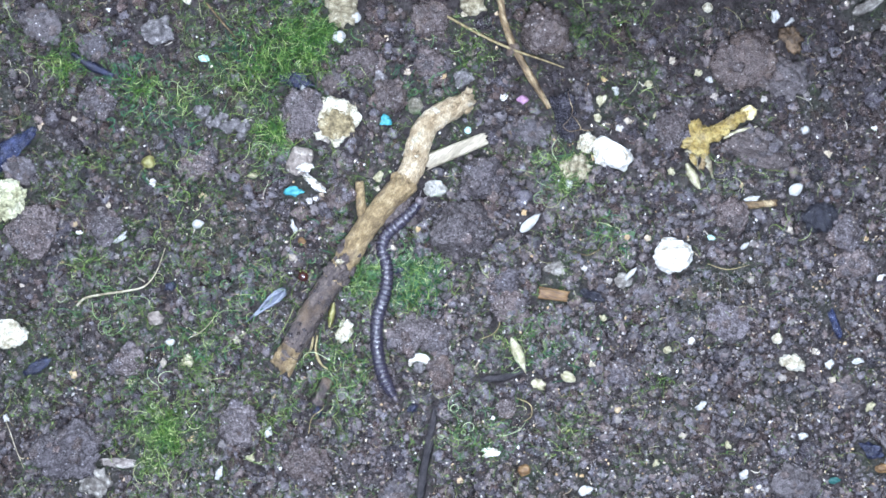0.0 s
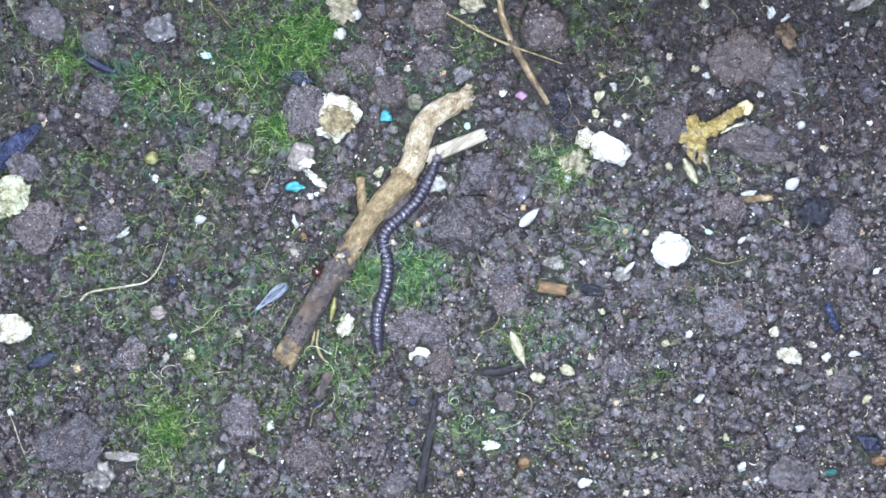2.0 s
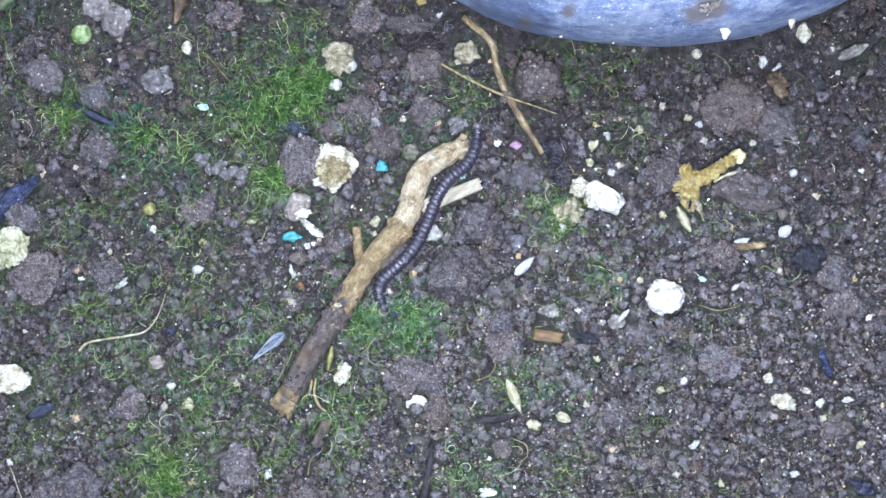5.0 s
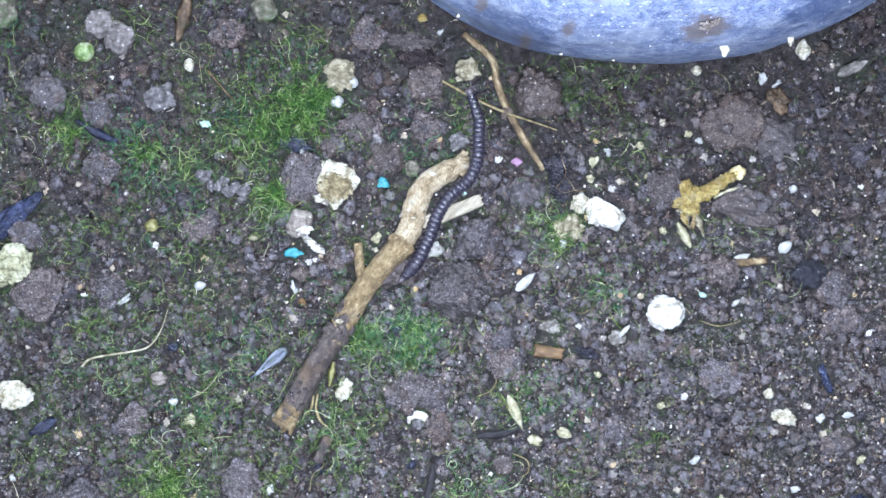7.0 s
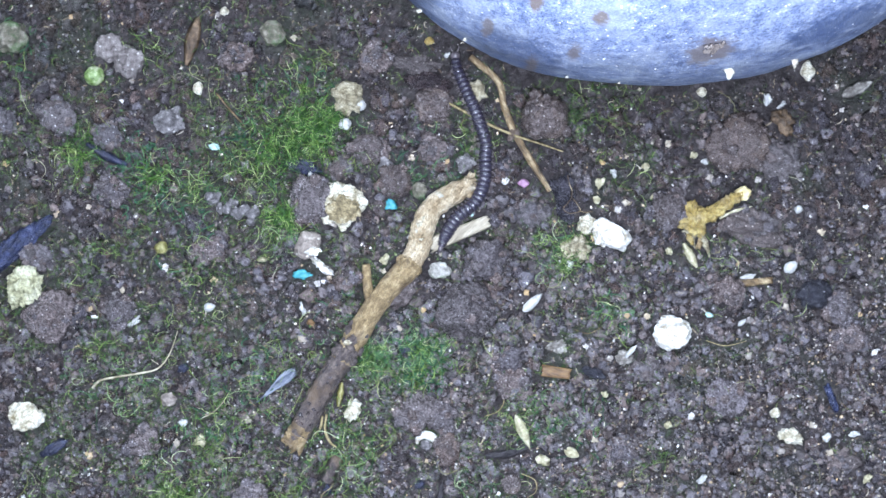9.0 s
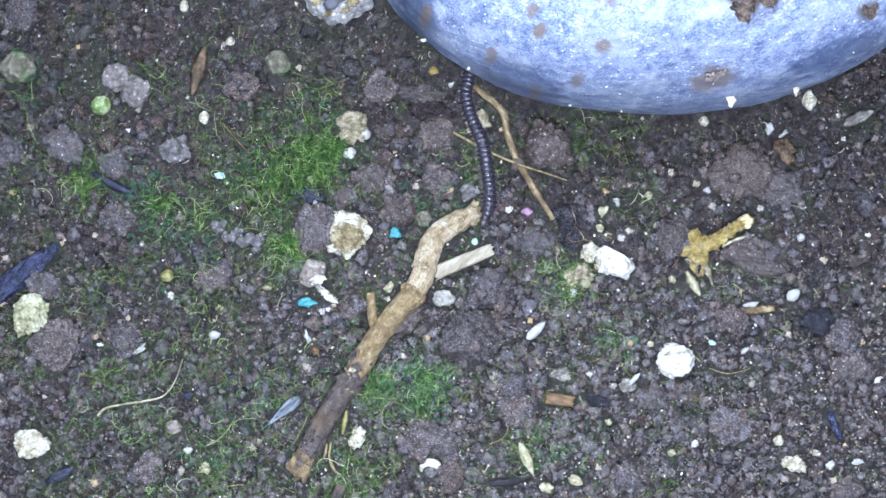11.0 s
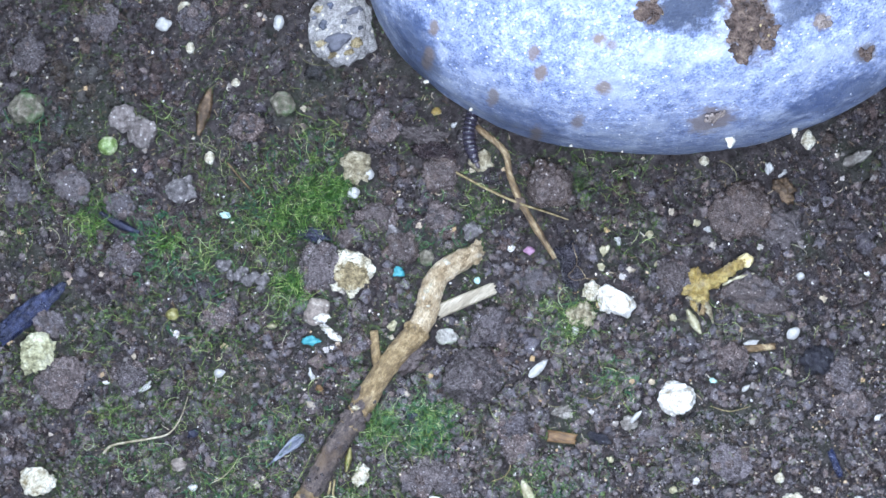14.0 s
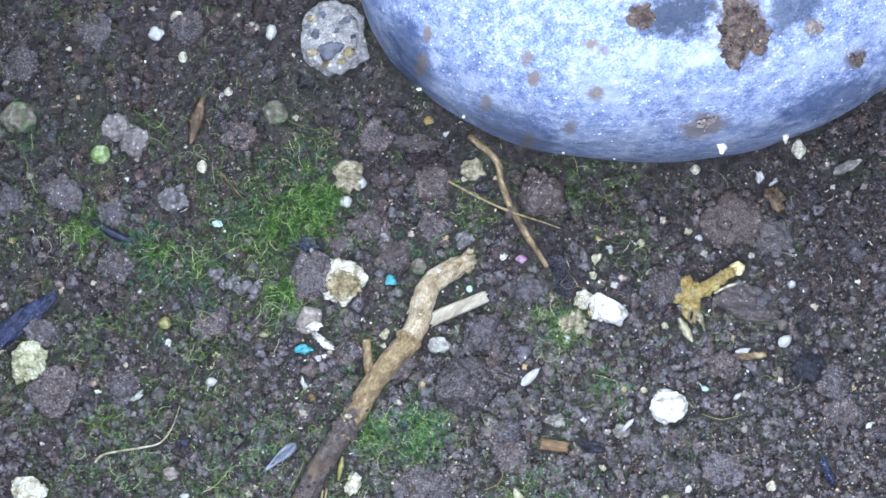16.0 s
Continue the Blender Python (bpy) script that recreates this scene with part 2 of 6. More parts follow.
LEAFDARK = mat("dark_leaf", [(0.008, 0.0075, 0.011), (0.021, 0.019, 0.025), (0.06, 0.055, 0.067)], 0.8, 0.32, 1.0, fine=0.8, spec=0.6)
LEAFROT = mat("brown_leaf", [(0.026, 0.017, 0.0105), (0.078, 0.05, 0.029), (0.19, 0.13, 0.08)], 0.7, 0.5, 0.6, fine=0.5)
AMBER = mat("amber_bead", [(0.02, 0.005, 0.004), (0.06, 0.014, 0.008)], 0.6, 0.2, 0.1, spec=0.6, coat=0.6)
ROOT = mat("pale_root", [(0.12, 0.1, 0.06), (0.27, 0.235, 0.16), (0.42, 0.385, 0.3)], 0.5, 0.6, 0.3)
GREENBEAD = mat("green_algae_bead", [(0.06, 0.1, 0.03), (0.15, 0.22, 0.07), (0.45, 0.48, 0.32)], 0.7, 0.4, 0.4, spec=0.6)
MOSSY = mat("mossy_pebble", [(0.055, 0.06, 0.035), (0.15, 0.135, 0.1), (0.32, 0.29, 0.24)], 0.6, 0.6, 0.9, fine=0.6, algae=(0.045, 0.115, 0.03, 0.8, 1.5))
QUARTZ_PEBBLE = mat("green_tinged_quartz", [(0.13, 0.125, 0.11), (0.29, 0.28, 0.25), (0.52, 0.51, 0.48)], 0.8, 0.4, 0.5, spec=0.5, algae=(0.16, 0.24, 0.08, 0.7, 1.5))
SANDY = mat("sandy_pebble", [(0.12, 0.1, 0.088), (0.24, 0.205, 0.18), (0.42, 0.38, 0.33)], 0.9, 0.6, 0.9, vary=0.15, grains=(0.3, 0.12, (0.6, 0.58, 0.52)))
GREYROCK = mat("grey_rock", [(0.06, 0.055, 0.056), (0.14, 0.13, 0.132), (0.32, 0.302, 0.3)], 0.5, 0.5, 1.0, fine=0.8, grains=(0.25, 0.08, (0.5, 0.48, 0.46)))
PINKROCK = mat("pinkish_rock", [(0.08, 0.067, 0.063), (0.19, 0.165, 0.157), (0.33, 0.3, 0.285)], 0.6, 0.6, 1.0, fine=0.6, grains=(0.25, 0.1, (0.5, 0.48, 0.46)))
MATRIX = mat("concrete_matrix", [(0.12, 0.115, 0.115), (0.3, 0.29, 0.285), (0.52, 0.51, 0.49)], 0.7, 0.7, 1.0, fine=0.8, grains=(0.4, 0.2, (0.62, 0.58, 0.48)), detail=7, crisp=0.75)
INCLUSION = mat("slate_inclusion", [(0.04, 0.045, 0.06), (0.1, 0.11, 0.14)], 0.7, 0.5, 0.5, vary=0.3)
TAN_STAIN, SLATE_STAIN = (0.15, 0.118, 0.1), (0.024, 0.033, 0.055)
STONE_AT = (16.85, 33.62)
STONE_SPOTS_SHADE = [(x - STONE_AT[0], y - STONE_AT[1], w, d, turn, tone, strong) for x, y, w, d, turn, tone, strong in [
    # the three navy bands: darker blue at the rim, with its shade painted in
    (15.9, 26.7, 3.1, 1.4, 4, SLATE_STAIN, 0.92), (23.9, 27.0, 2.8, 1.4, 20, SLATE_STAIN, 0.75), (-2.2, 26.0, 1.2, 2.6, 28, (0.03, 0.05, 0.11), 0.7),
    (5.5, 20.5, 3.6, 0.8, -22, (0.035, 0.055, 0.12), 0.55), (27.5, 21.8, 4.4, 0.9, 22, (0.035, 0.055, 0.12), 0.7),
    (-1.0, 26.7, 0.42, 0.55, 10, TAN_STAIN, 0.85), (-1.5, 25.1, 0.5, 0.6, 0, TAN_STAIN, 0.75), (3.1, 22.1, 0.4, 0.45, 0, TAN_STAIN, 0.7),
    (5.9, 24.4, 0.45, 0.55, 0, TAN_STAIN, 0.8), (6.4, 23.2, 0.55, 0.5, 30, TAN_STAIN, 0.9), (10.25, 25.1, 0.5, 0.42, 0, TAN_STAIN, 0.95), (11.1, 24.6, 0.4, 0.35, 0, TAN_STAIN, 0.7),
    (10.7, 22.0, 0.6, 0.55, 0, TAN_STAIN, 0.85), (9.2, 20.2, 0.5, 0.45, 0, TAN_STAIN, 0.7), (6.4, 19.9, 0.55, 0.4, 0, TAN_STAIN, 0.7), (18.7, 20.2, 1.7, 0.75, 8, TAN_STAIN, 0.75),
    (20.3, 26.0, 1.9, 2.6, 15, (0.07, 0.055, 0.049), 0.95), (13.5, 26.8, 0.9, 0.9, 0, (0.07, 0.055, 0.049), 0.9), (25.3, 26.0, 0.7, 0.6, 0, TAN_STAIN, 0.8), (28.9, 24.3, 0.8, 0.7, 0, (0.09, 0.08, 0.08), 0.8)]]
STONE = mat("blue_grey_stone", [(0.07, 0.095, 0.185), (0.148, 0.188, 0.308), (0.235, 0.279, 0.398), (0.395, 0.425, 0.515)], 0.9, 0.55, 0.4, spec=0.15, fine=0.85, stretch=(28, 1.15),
            grains=(0.2, 0.05, (0.62, 0.64, 0.68)), algae=(0.37, 0.41, 0.485, 0.55, 3.4), detail=9, crisp=0.72, spots=STONE_SPOTS_SHADE)
QUARTZ = mat("quartz_fleck", [(0.24, 0.28, 0.37), (0.42, 0.46, 0.53)], 0.2, 0.4, 0.4, vary=0.4, island=True, spec=0.6)
MUD = mat("dried_mud", [(0.03, 0.021, 0.018), (0.085, 0.06, 0.05), (0.18, 0.135, 0.105)], 0.7, 0.5, 0.9, fine=0.6, grains=(0.3, 0.05, (0.42, 0.34, 0.18)))
TANMUD = mat("tan_mud", [(0.1, 0.08, 0.072), (0.17, 0.14, 0.125), (0.27, 0.235, 0.215)], 0.4, 0.6, 0.7)
CHIP = mat("dull_shell", [(0.07, 0.058, 0.05), (0.18, 0.165, 0.145), (0.4, 0.38, 0.34)], 0.6, 0.6, 0.8, fine=0.6)
GRITS = mat("pale_grit", [(0.3, 0.28, 0.22), (0.6, 0.58, 0.5)], 0.3, 0.5, 0.4, vary=0.2)
SHELL = mat("millipede_ring", [(0.008, 0.0065, 0.0105), (0.018, 0.0148, 0.0235), (0.032, 0.028, 0.043)], 0.2, 0.3, 0.5, spec=0.55, vary=0.12, coat=0.45, fine=0.8)
RIM = mat("millipede_ring_rim", [(0.02, 0.017, 0.028), (0.045, 0.04, 0.065)], 0.3, 0.32, 0.2, spec=0.5, coat=0.25)
# paler than the rings; on the head this paints in a glint
PALEHEAD = mat("millipede_head", [(0.04, 0.033, 0.037), (0.12, 0.1, 0.108)], 0.4, 0.4, 0.2, spec=0.5)
LEG = mat("millipede_leg", [(0.09, 0.075, 0.08), (0.18, 0.155, 0.155)], 0.3, 0.5, 0.0)
MOSS = palette("moss_green", [(0.0, (0.012, 0.03, 0.012)), (0.4, (0.03, 0.072, 0.018)), (0.66, (0.085, 0.155, 0.03)), (0.88, (0.2, 0.28, 0.07)), (1.0, (0.42, 0.46, 0.24))], 0.42, 0.5)
TUFT = palette("tuft_green", [(0.0, (0.006, 0.025, 0.007)), (0.45, (0.024, 0.08, 0.016)), (0.75, (0.07, 0.16, 0.028)), (0.93, (0.19, 0.29, 0.075)), (1.0, (0.42, 0.45, 0.22))], 0.4, 0.5)
CURL = palette("curl_green", [(0.0, (0.02, 0.07, 0.03)), (0.5, (0.06, 0.14, 0.055)), (0.8, (0.15, 0.24, 0.08)), (1.0, (0.4, 0.46, 0.28))], 0.4, 0.5)
MOSS_BLUE = palette("algae_green", [(0.0, (0.015, 0.05, 0.03)), (0.6, (0.03, 0.1, 0.05)), (1.0, (0.1, 0.18, 0.08))], 0.5, 0.35)
FLECK = palette("algae_fleck", [(0.0, (0.02, 0.045, 0.02)), (0.5, (0.045, 0.09, 0.03)), (0.85, (0.1, 0.15, 0.05)), (1.0, (0.24, 0.28, 0.14))], 0.5, 0.4)
SPARSE = palette("dull_moss", [(0.0, (0.015, 0.036, 0.012)), (0.5, (0.042, 0.086, 0.021)), (0.85, (0.105, 0.16, 0.04)), (1.0, (0.24, 0.29, 0.1))], 0.45, 0.45)
LOOP = palette("yellowish_moss", [(0.0, (0.04, 0.08, 0.02)), (0.5, (0.095, 0.14, 0.032)), (0.85, (0.2, 0.24, 0.075)), (1.0, (0.38, 0.39, 0.2))], 0.42, 0.5)
THREAD = palette("pale_thread", [(0.0, (0.1, 0.1, 0.04)), (0.5, (0.2, 0.19, 0.1)), (1.0, (0.36, 0.34, 0.26))], 0.5, 0.4)
FIBRE = palette("plant_fibre", [(0.0, (0.02, 0.016, 0.018)), (0.45, (0.08, 0.055, 0.04)), (0.75, (0.14, 0.1, 0.06)), (0.93, (0.3, 0.25, 0.17)), (1.0, (0.5, 0.47, 0.4))], 0.5, 0.4)
GRIT = palette("mixed_grit", [(0.0, (0.02, 0.016, 0.014)), (0.3, (0.09, 0.07, 0.052)), (0.5, (0.15, 0.15, 0.07)), (0.65, (0.2, 0.15, 0.1)), (0.8, (0.16, 0.165, 0.2)), (0.93, (0.3, 0.27, 0.2)), (1.0, (0.5, 0.5, 0.48))], 0.3, 0.6)
SANDS = [(0.0, (0.1, 0.09, 0.09)), (0.35, (0.2, 0.18, 0.165)), (0.6, (0.36, 0.31, 0.23)), (0.7, (0.34, 0.23, 0.11)),
                                  (0.85, (0.3, 0.28, 0.26)), (1.0, (0.56, 0.55, 0.53))]
SPECK, SPECK_LOOSE = palette("mineral_grain", SANDS, 0.35, 0.6), palette("loose_sand_grain", SANDS, 0.35, 0.6, 0.0, True)


# ---- shapes; lengths in millimetres ----
def shape(name, V, F, material, smooth=True):
    """A mesh of triangles or quads out of number arrays."""
    V, F = np.asarray(V, np.float32), np.asarray(F, np.int32)
    me = bpy.data.meshes.new(name)
    me.vertices.add(len(V))
    me.vertices.foreach_set("co", (V * MM).ravel())
    me.loops.add(F.size)
    me.loops.foreach_set("vertex_index", F.ravel())
    me.polygons.add(len(F))
    me.polygons.foreach_set("loop_start", np.arange(0, F.size, F.shape[1], dtype=np.int32))
    me.polygons.foreach_set("loop_total", np.full(len(F), F.shape[1], np.int32))
    me.polygons.foreach_set("use_smooth", np.full(len(F), smooth))
    me.update(calc_edges=True)
    me.materials.append(material)
    return me


BALLS = {}


def ball(sub):
    if sub not in BALLS:
        bm = bmesh.new()
        bmesh.ops.create_icosphere(bm, subdivisions=sub, radius=1)
        BALLS[sub] = (np.array([v.co[:] for v in bm.verts]), np.array([[v.index for v in f.verts] for f in bm.faces]))
        bm.free()
    return BALLS[sub]


def rock(seed, w, d, h, amp=0.3, sub=4, lump=0.0, sharp=0.0):
    """Vertices and faces of an uneven lump: amp the unevenness, lump small crumbs on it, sharp flat broken faces."""
    V, F = ball(sub)
    off = Vector((seed * 7.31, seed * 3.17, seed * 1.73))
    rng = np.random.RandomState(seed + 11)
    cuts = rng.normal(size=(9, 3))
    cuts /= np.linalg.norm(cuts, axis=1)[:, None]
    out = np.empty_like(V)
    for i, v in enumerate(V):
        p = Vector(v)
        r = 1 + amp * noise.noise(p * 1.2 + off) + amp * 0.55 * noise.noise(p * 2.7 + off) + amp * 0.3 * noise.noise(p * 6 + off)
        if lump:
            r += lump * 0.8 * (0.5 - noise.voronoi(p * 4.2 + off)[0][0]) + lump * 0.6 * (0.5 - noise.voronoi(p * 9 + off)[0][0])
        if sharp:
            far = (cuts @ v).max()
            r *= 1 - sharp * max(0.0, far - 0.72) / 0.28 * 0.45
        out[i] = v * r
    return out * np.array([w, d, h]) / 2, F


def tube(path, radii, sides=10, rough=0.0, seed=0, flat=1.0, closed=True):
    """A tapered, uneven rod along points (x, y, z); flat squeezes its height."""
    P = np.array(path, float)
    n = len(P)
    R = np.interp(np.linspace(0, 1, n), np.linspace(0, 1, len(radii)), radii)
    T = np.gradient(P, axis=0)
    T /= np.linalg.norm(T, axis=1)[:, None]
    S = np.cross(T, [0, 0, 1.0])
    S /= np.linalg.norm(S, axis=1)[:, None] + 1e-9
    U = np.cross(S, T)
    a = np.linspace(0, 2 * math.pi, sides, endpoint=False)
    V = []
    for i in range(n):
        for q in a:
            r = R[i]
            if rough:
                p = Vector((math.cos(q) * 0.9, math.sin(q) * 0.9, i * 0.12 + seed * 5))
                r *= 1 + rough * noise.noise(p * 1.4) + rough * 0.5 * noise.noise(Vector((p.x * 4, p.y * 4, p.z * 2.5))) + rough * 0.12 * noise.noise(Vector((p.x * 9, p.y * 9, p.z * 7)))
            V.append(P[i] + S[i] * math.cos(q) * r + U[i] * math.sin(q) * r * flat)
    F = []
    for i in range(n - 1):
        for j in range(sides):
            k = (j + 1) % sides
            F += [[i * sides + j, i * sides + k, (i + 1) * sides + k], [i * sides + j, (i + 1) * sides + k, (i + 1) * sides + j]]
    if closed:
        for ring, tip, turn in ((0, P[0] - T[0] * R[0] * 0.15, -1), (n - 1, P[-1] + T[-1] * R[-1] * 0.15, 1)):
            V.append(tip)
            for j in range(sides):
                tri = [ring * sides + j, ring * sides + (j + 1) % sides, len(V) - 1]
                F.append(tri[::turn])
    return np.array(V), np.array(F)


def curve_through(points, n=40):
    """A smooth line of n points through the given ones (any dimension)."""
    P = np.array(points, float)
    P = np.vstack([2 * P[0] - P[1], P, 2 * P[-1] - P[-2]])
    out = []
    m = len(P) - 3
    for u in np.linspace(0, m - 1e-6, n):
        i = int(u)
        t = u - i
        a, b, c, d = P[i : i + 4]
        out.append(0.5 * (2 * b + (c - a) * t + (2 * a - 5 * b + 4 * c - d) * t**2 + (3 * b - a - 3 * c + d) * t**3))
    return np.array(out)


# ---- the ground: one crumbly sheet of soil ----
def grade(lo, hi, step):
    """Lines that are close in the seen part and widen out to three metres."""
    core = list(np.arange(lo, hi + step, step))
    side, s = [], step
    x = 0.0
    while x < 3000:
        s *= 1.22
        x += s
        side.append(x)
    return np.array([lo - v for v in reversed(side)] + core + [core[-1] + v for v in side])


def soil(x, y):
    n = noise.noise
    h = 0.8 * n(Vector((x * 0.06, y * 0.06, 3.1))) + 0.55 * n(Vector((x * 0.2, y * 0.2, 7.7)))
    wx, wy = x + 0.5 * n(Vector((x * 0.8, y * 0.8, 1.0))), y + 0.5 * n(Vector((x * 0.8, y * 0.8, 9.0)))
    a = noise.voronoi(Vector((wx * 0.42, wy * 0.42, 2.5)))[0]
    b = noise.voronoi(Vector((wx * 1.15, wy * 1.15, 5.5)))[0]
    h += 0.5 * (0.45 - a[0]) + 0.42 * (0.45 - b[0])
    h += 0.26 * n(Vector((x * 1.6, y * 1.6, 8.0))) + 0.24 * n(Vector((x * 3.1, y * 3.1, 4.0))) + 0.13 * n(Vector((x * 6.0, y * 6.0, 6.0)))
    return h - 0.1


GX, GY = grade(-42.0, 42.0, 0.17), grade(-26.0, 42.0, 0.17)
GZ = np.array([[soil(x, y) if abs(x) < 70 and abs(y) < 70 else 0.4 * noise.noise(Vector((x * 0.02, y * 0.02, 1))) for x in GX] for y in GY])


def zat(x, y):
    """Height of the soil at a place or at many."""
    x, y = np.asarray(x, float), np.asarray(y, float)
    i = np.clip(np.searchsorted(GX, x) - 1, 0, len(GX) - 2)
    j = np.clip(np.searchsorted(GY, y) - 1, 0, len(GY) - 2)
    u, v = (x - GX[i]) / (GX[i + 1] - GX[i]), (y - GY[j]) / (GY[j + 1] - GY[j])
    return (GZ[j, i] * (1 - u) + GZ[j, i + 1] * u) * (1 - v) + (GZ[j + 1, i] * (1 - u) + GZ[j + 1, i + 1] * u) * v


def build_ground():
    nx, ny = len(GX), len(GY)
    X, Y = np.meshgrid(GX, GY)
    V = np.stack([X, Y, GZ], -1).reshape(-1, 3)
    q = (np.arange(ny - 1)[:, None] * nx + np.arange(nx - 1)[None, :]).ravel()
    F = np.stack([q, q + 1, q + 1 + nx, q + nx], -1)
    return tagged(new("ground", shape("ground", V, F, SOIL)), "damp dark brown crumbly soil with pale mineral grains", "soil", kind="structure")


GROUND = build_ground()


TAKEN = set()


def take(x, y):
    """Marks the small squares of soil on which something lies, so that no crumb lies through it."""
    TAKEN.update(zip(np.floor(x * 4).astype(int).tolist(), np.floor(y * 4).astype(int).tolist()))


def bare(p, wide=0.0):
    """Those of the places where nothing else lies, with that much room round them."""
    steps = [(0, 0)] + [(wide * math.cos(k * 0.785), wide * math.sin(k * 0.785)) for k in range(8)] if wide else [(0, 0)]
    keep = [not any((math.floor((x + a) * 4), math.floor((y + b) * 4)) in TAKEN for a, b in steps) for x, y in p]
    return p[np.array(keep)]


def thing(name, VF, material, at, label, category, sink=0.3, turn=0.0, tilt=(0, 0), group=""):
    """One loose thing resting in the soil: sink is the share of its height that lies below the soil's face."""
    V, F = VF
    ob = new(name, shape(name, V, F, material))
    low, high = V[:, 2].min(), V[:, 2].max()
    z = float(np.mean(zat(at[0] + np.array([0, 0.6, -0.6, 0, 0]), at[1] + np.array([0, 0, 0, 0.6, -0.6]))))
    ob.matrix_basis = pose(at[0] * MM, at[1] * MM, (z - low - sink * (high - low)) * MM, tilt[0], tilt[1], turn)
    keep = 0.8 if name == "soil_clod" else 1.0
    if keep == 1 or V[:, 0].max() > 1.8:
        c, q = keep * math.cos(radians(turn)), keep * math.sin(radians(turn))
        take(at[0] + V[:, 0] * c - V[:, 1] * q, at[1] + V[:, 0] * q + V[:, 1] * c)
    return tagged(ob, label, category, group)


def part(name, VF, material, parent, label="", smooth=True):
    """One mesh under a thing; its vertices are given in the parent's space."""
    ob = new(name, shape(name, *VF, material, smooth))
    ob.parent = parent
    o = parent.matrix_basis.translation / MM
    take(VF[0][:, 0] + o[0], VF[0][:, 1] + o[1])
    return tagged(ob, label)


def holder(name, at, label, category, z=None):
    """An Empty at the base of a thing in parts."""
    ob = new(name)
    ob.empty_display_size = 0.002
    ob.matrix_basis = Matrix.Translation((at[0] * MM, at[1] * MM, (float(zat(*at)) if z is None else z) * MM))
    return tagged(ob, label, category)


def moved(VF, x=0, y=0, z=0, turn=0.0, tilt=(0, 0)):
    V, F = VF
    m = np.array(Euler((radians(tilt[0]), radians(tilt[1]), radians(turn))).to_matrix())
    return V @ m.T + np.array([x, y, z]), F


def joined(*some):
    V, F, k = [], [], 0
    for v, f in some:
        V.append(v)
        F.append(np.asarray(f) + k)
        k += len(v)
    return np.vstack(V), np.vstack(F)


# ---- the large stone ----
def build_stone():
    C = STONE_AT
    V, F = ball(6)
    out = np.empty_like(V)
    for i, v in enumerate(V):
        rho = (abs(v[0]) ** 2.04 + abs(v[1]) ** 2.04) ** (1 / 2.04)
        r = (rho**2.5 + abs(v[2]) ** 2.5) ** (-1 / 2.5)
        p = Vector(v)
        r *= 1 + 0.035 * noise.noise(p * 1.3 + Vector((4, 1, 2))) + 0.012 * noise.noise(p * 4) + 0.004 * noise.noise(p * 14) + 0.002 * noise.noise(p * 40)
        out[i] = v * r
        if out[i][1] < 0:
            out[i][1] *= 1 - 0.35 * max(0.0, out[i][0] - 0.25) ** 2
    size = np.array([23.0, 14.95, 15.5])
    ob = holder("stone", C, "large smooth blue-grey pebble with mud stains lying on the soil", "stone", z=11.5)
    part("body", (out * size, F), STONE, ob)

    def on(x, y, lift=0.0):
        u, v = (x - C[0]) / size[0], (y - C[1]) / size[1]
        v /= 1 - 0.35 * max(0.0, u - 0.25) ** 2 if v < 0 else 1
        z = size[2] * max(0.0, 1 - (abs(u) ** 2.04 + abs(v) ** 2.04) ** (2.5 / 2.04)) ** (1 / 2.5)
        return x - C[0], y - C[1], z + lift

    def blot(seed, at, w, d, h, material, name, label, turn=0, grain=0.26):
        """A crust of small crumbs that follows the stone's face."""
        rng = np.random.RandomState(seed)
        size_of = grain if w > 1.6 else 0.4 * w
        some = []
        for k in range(int(max(6, 3.4 * w * d / size_of**2))):
            a, r = rng.rand() * 6.283, 0.78 * math.sqrt(rng.rand())
            r *= 1 + 0.3 * math.sin(a * 3 + seed) + 0.2 * math.sin(a * 5 + 2 * seed) + 0.25 * max(0.0, rng.randn() - 1)
            px, py = r * math.cos(a) * w / 2, r * math.sin(a) * d / 2
            c, q = math.cos(radians(turn)), math.sin(radians(turn))
            x, y, z = on(at[0] + px * c - py * q, at[1] + px * q + py * c)
            g = size_of * (0.35 + 1.1 * rng.rand() ** 1.6)
            some.append(moved(rock(seed * 40 + k, g * 1.3, g, h * (0.5 + 0.9 * rng.rand()), 0.6, 3, 0.2), x, y, z - 0.04, rng.rand() * 360))
        part(name, joined(*some), material, ob, label)

    blot(3, (20.3, 26.0), 3.5, 5.2, 0.26, MUD, "mud_patch", "cracked brown mud crust", 15, 0.5)
    blot(4, (13.5, 26.8), 1.7, 1.7, 0.22, MUD, "mud_patch", "cracked brown mud crust", 0, 0.4)
    blot(24, (25.35, 26.0), 1.1, 0.9, 0.16, TANMUD, "mud_patch", "brown mud speck")
    blot(25, (28.9, 24.3), 1.3, 1.0, 0.16, MUD, "mud_patch", "brown mud speck")
    spots = [((6.4, 23.2), 14, 11), ((10.7, 22.0), 14, 12), ((10.25, 25.1), 12, 9), ((5.9, 24.4), 9, 9), ((-1.5, 25.1), 9, 10), ((18.7, 20.2), 36, 12)]
    for k, (at, w, d) in enumerate(spots):
        blot(30 + k, at, w * 0.045, d * 0.045, 0.07, TANMUD, "mud_patch", "brown mud speck", k * 40, 0.14)
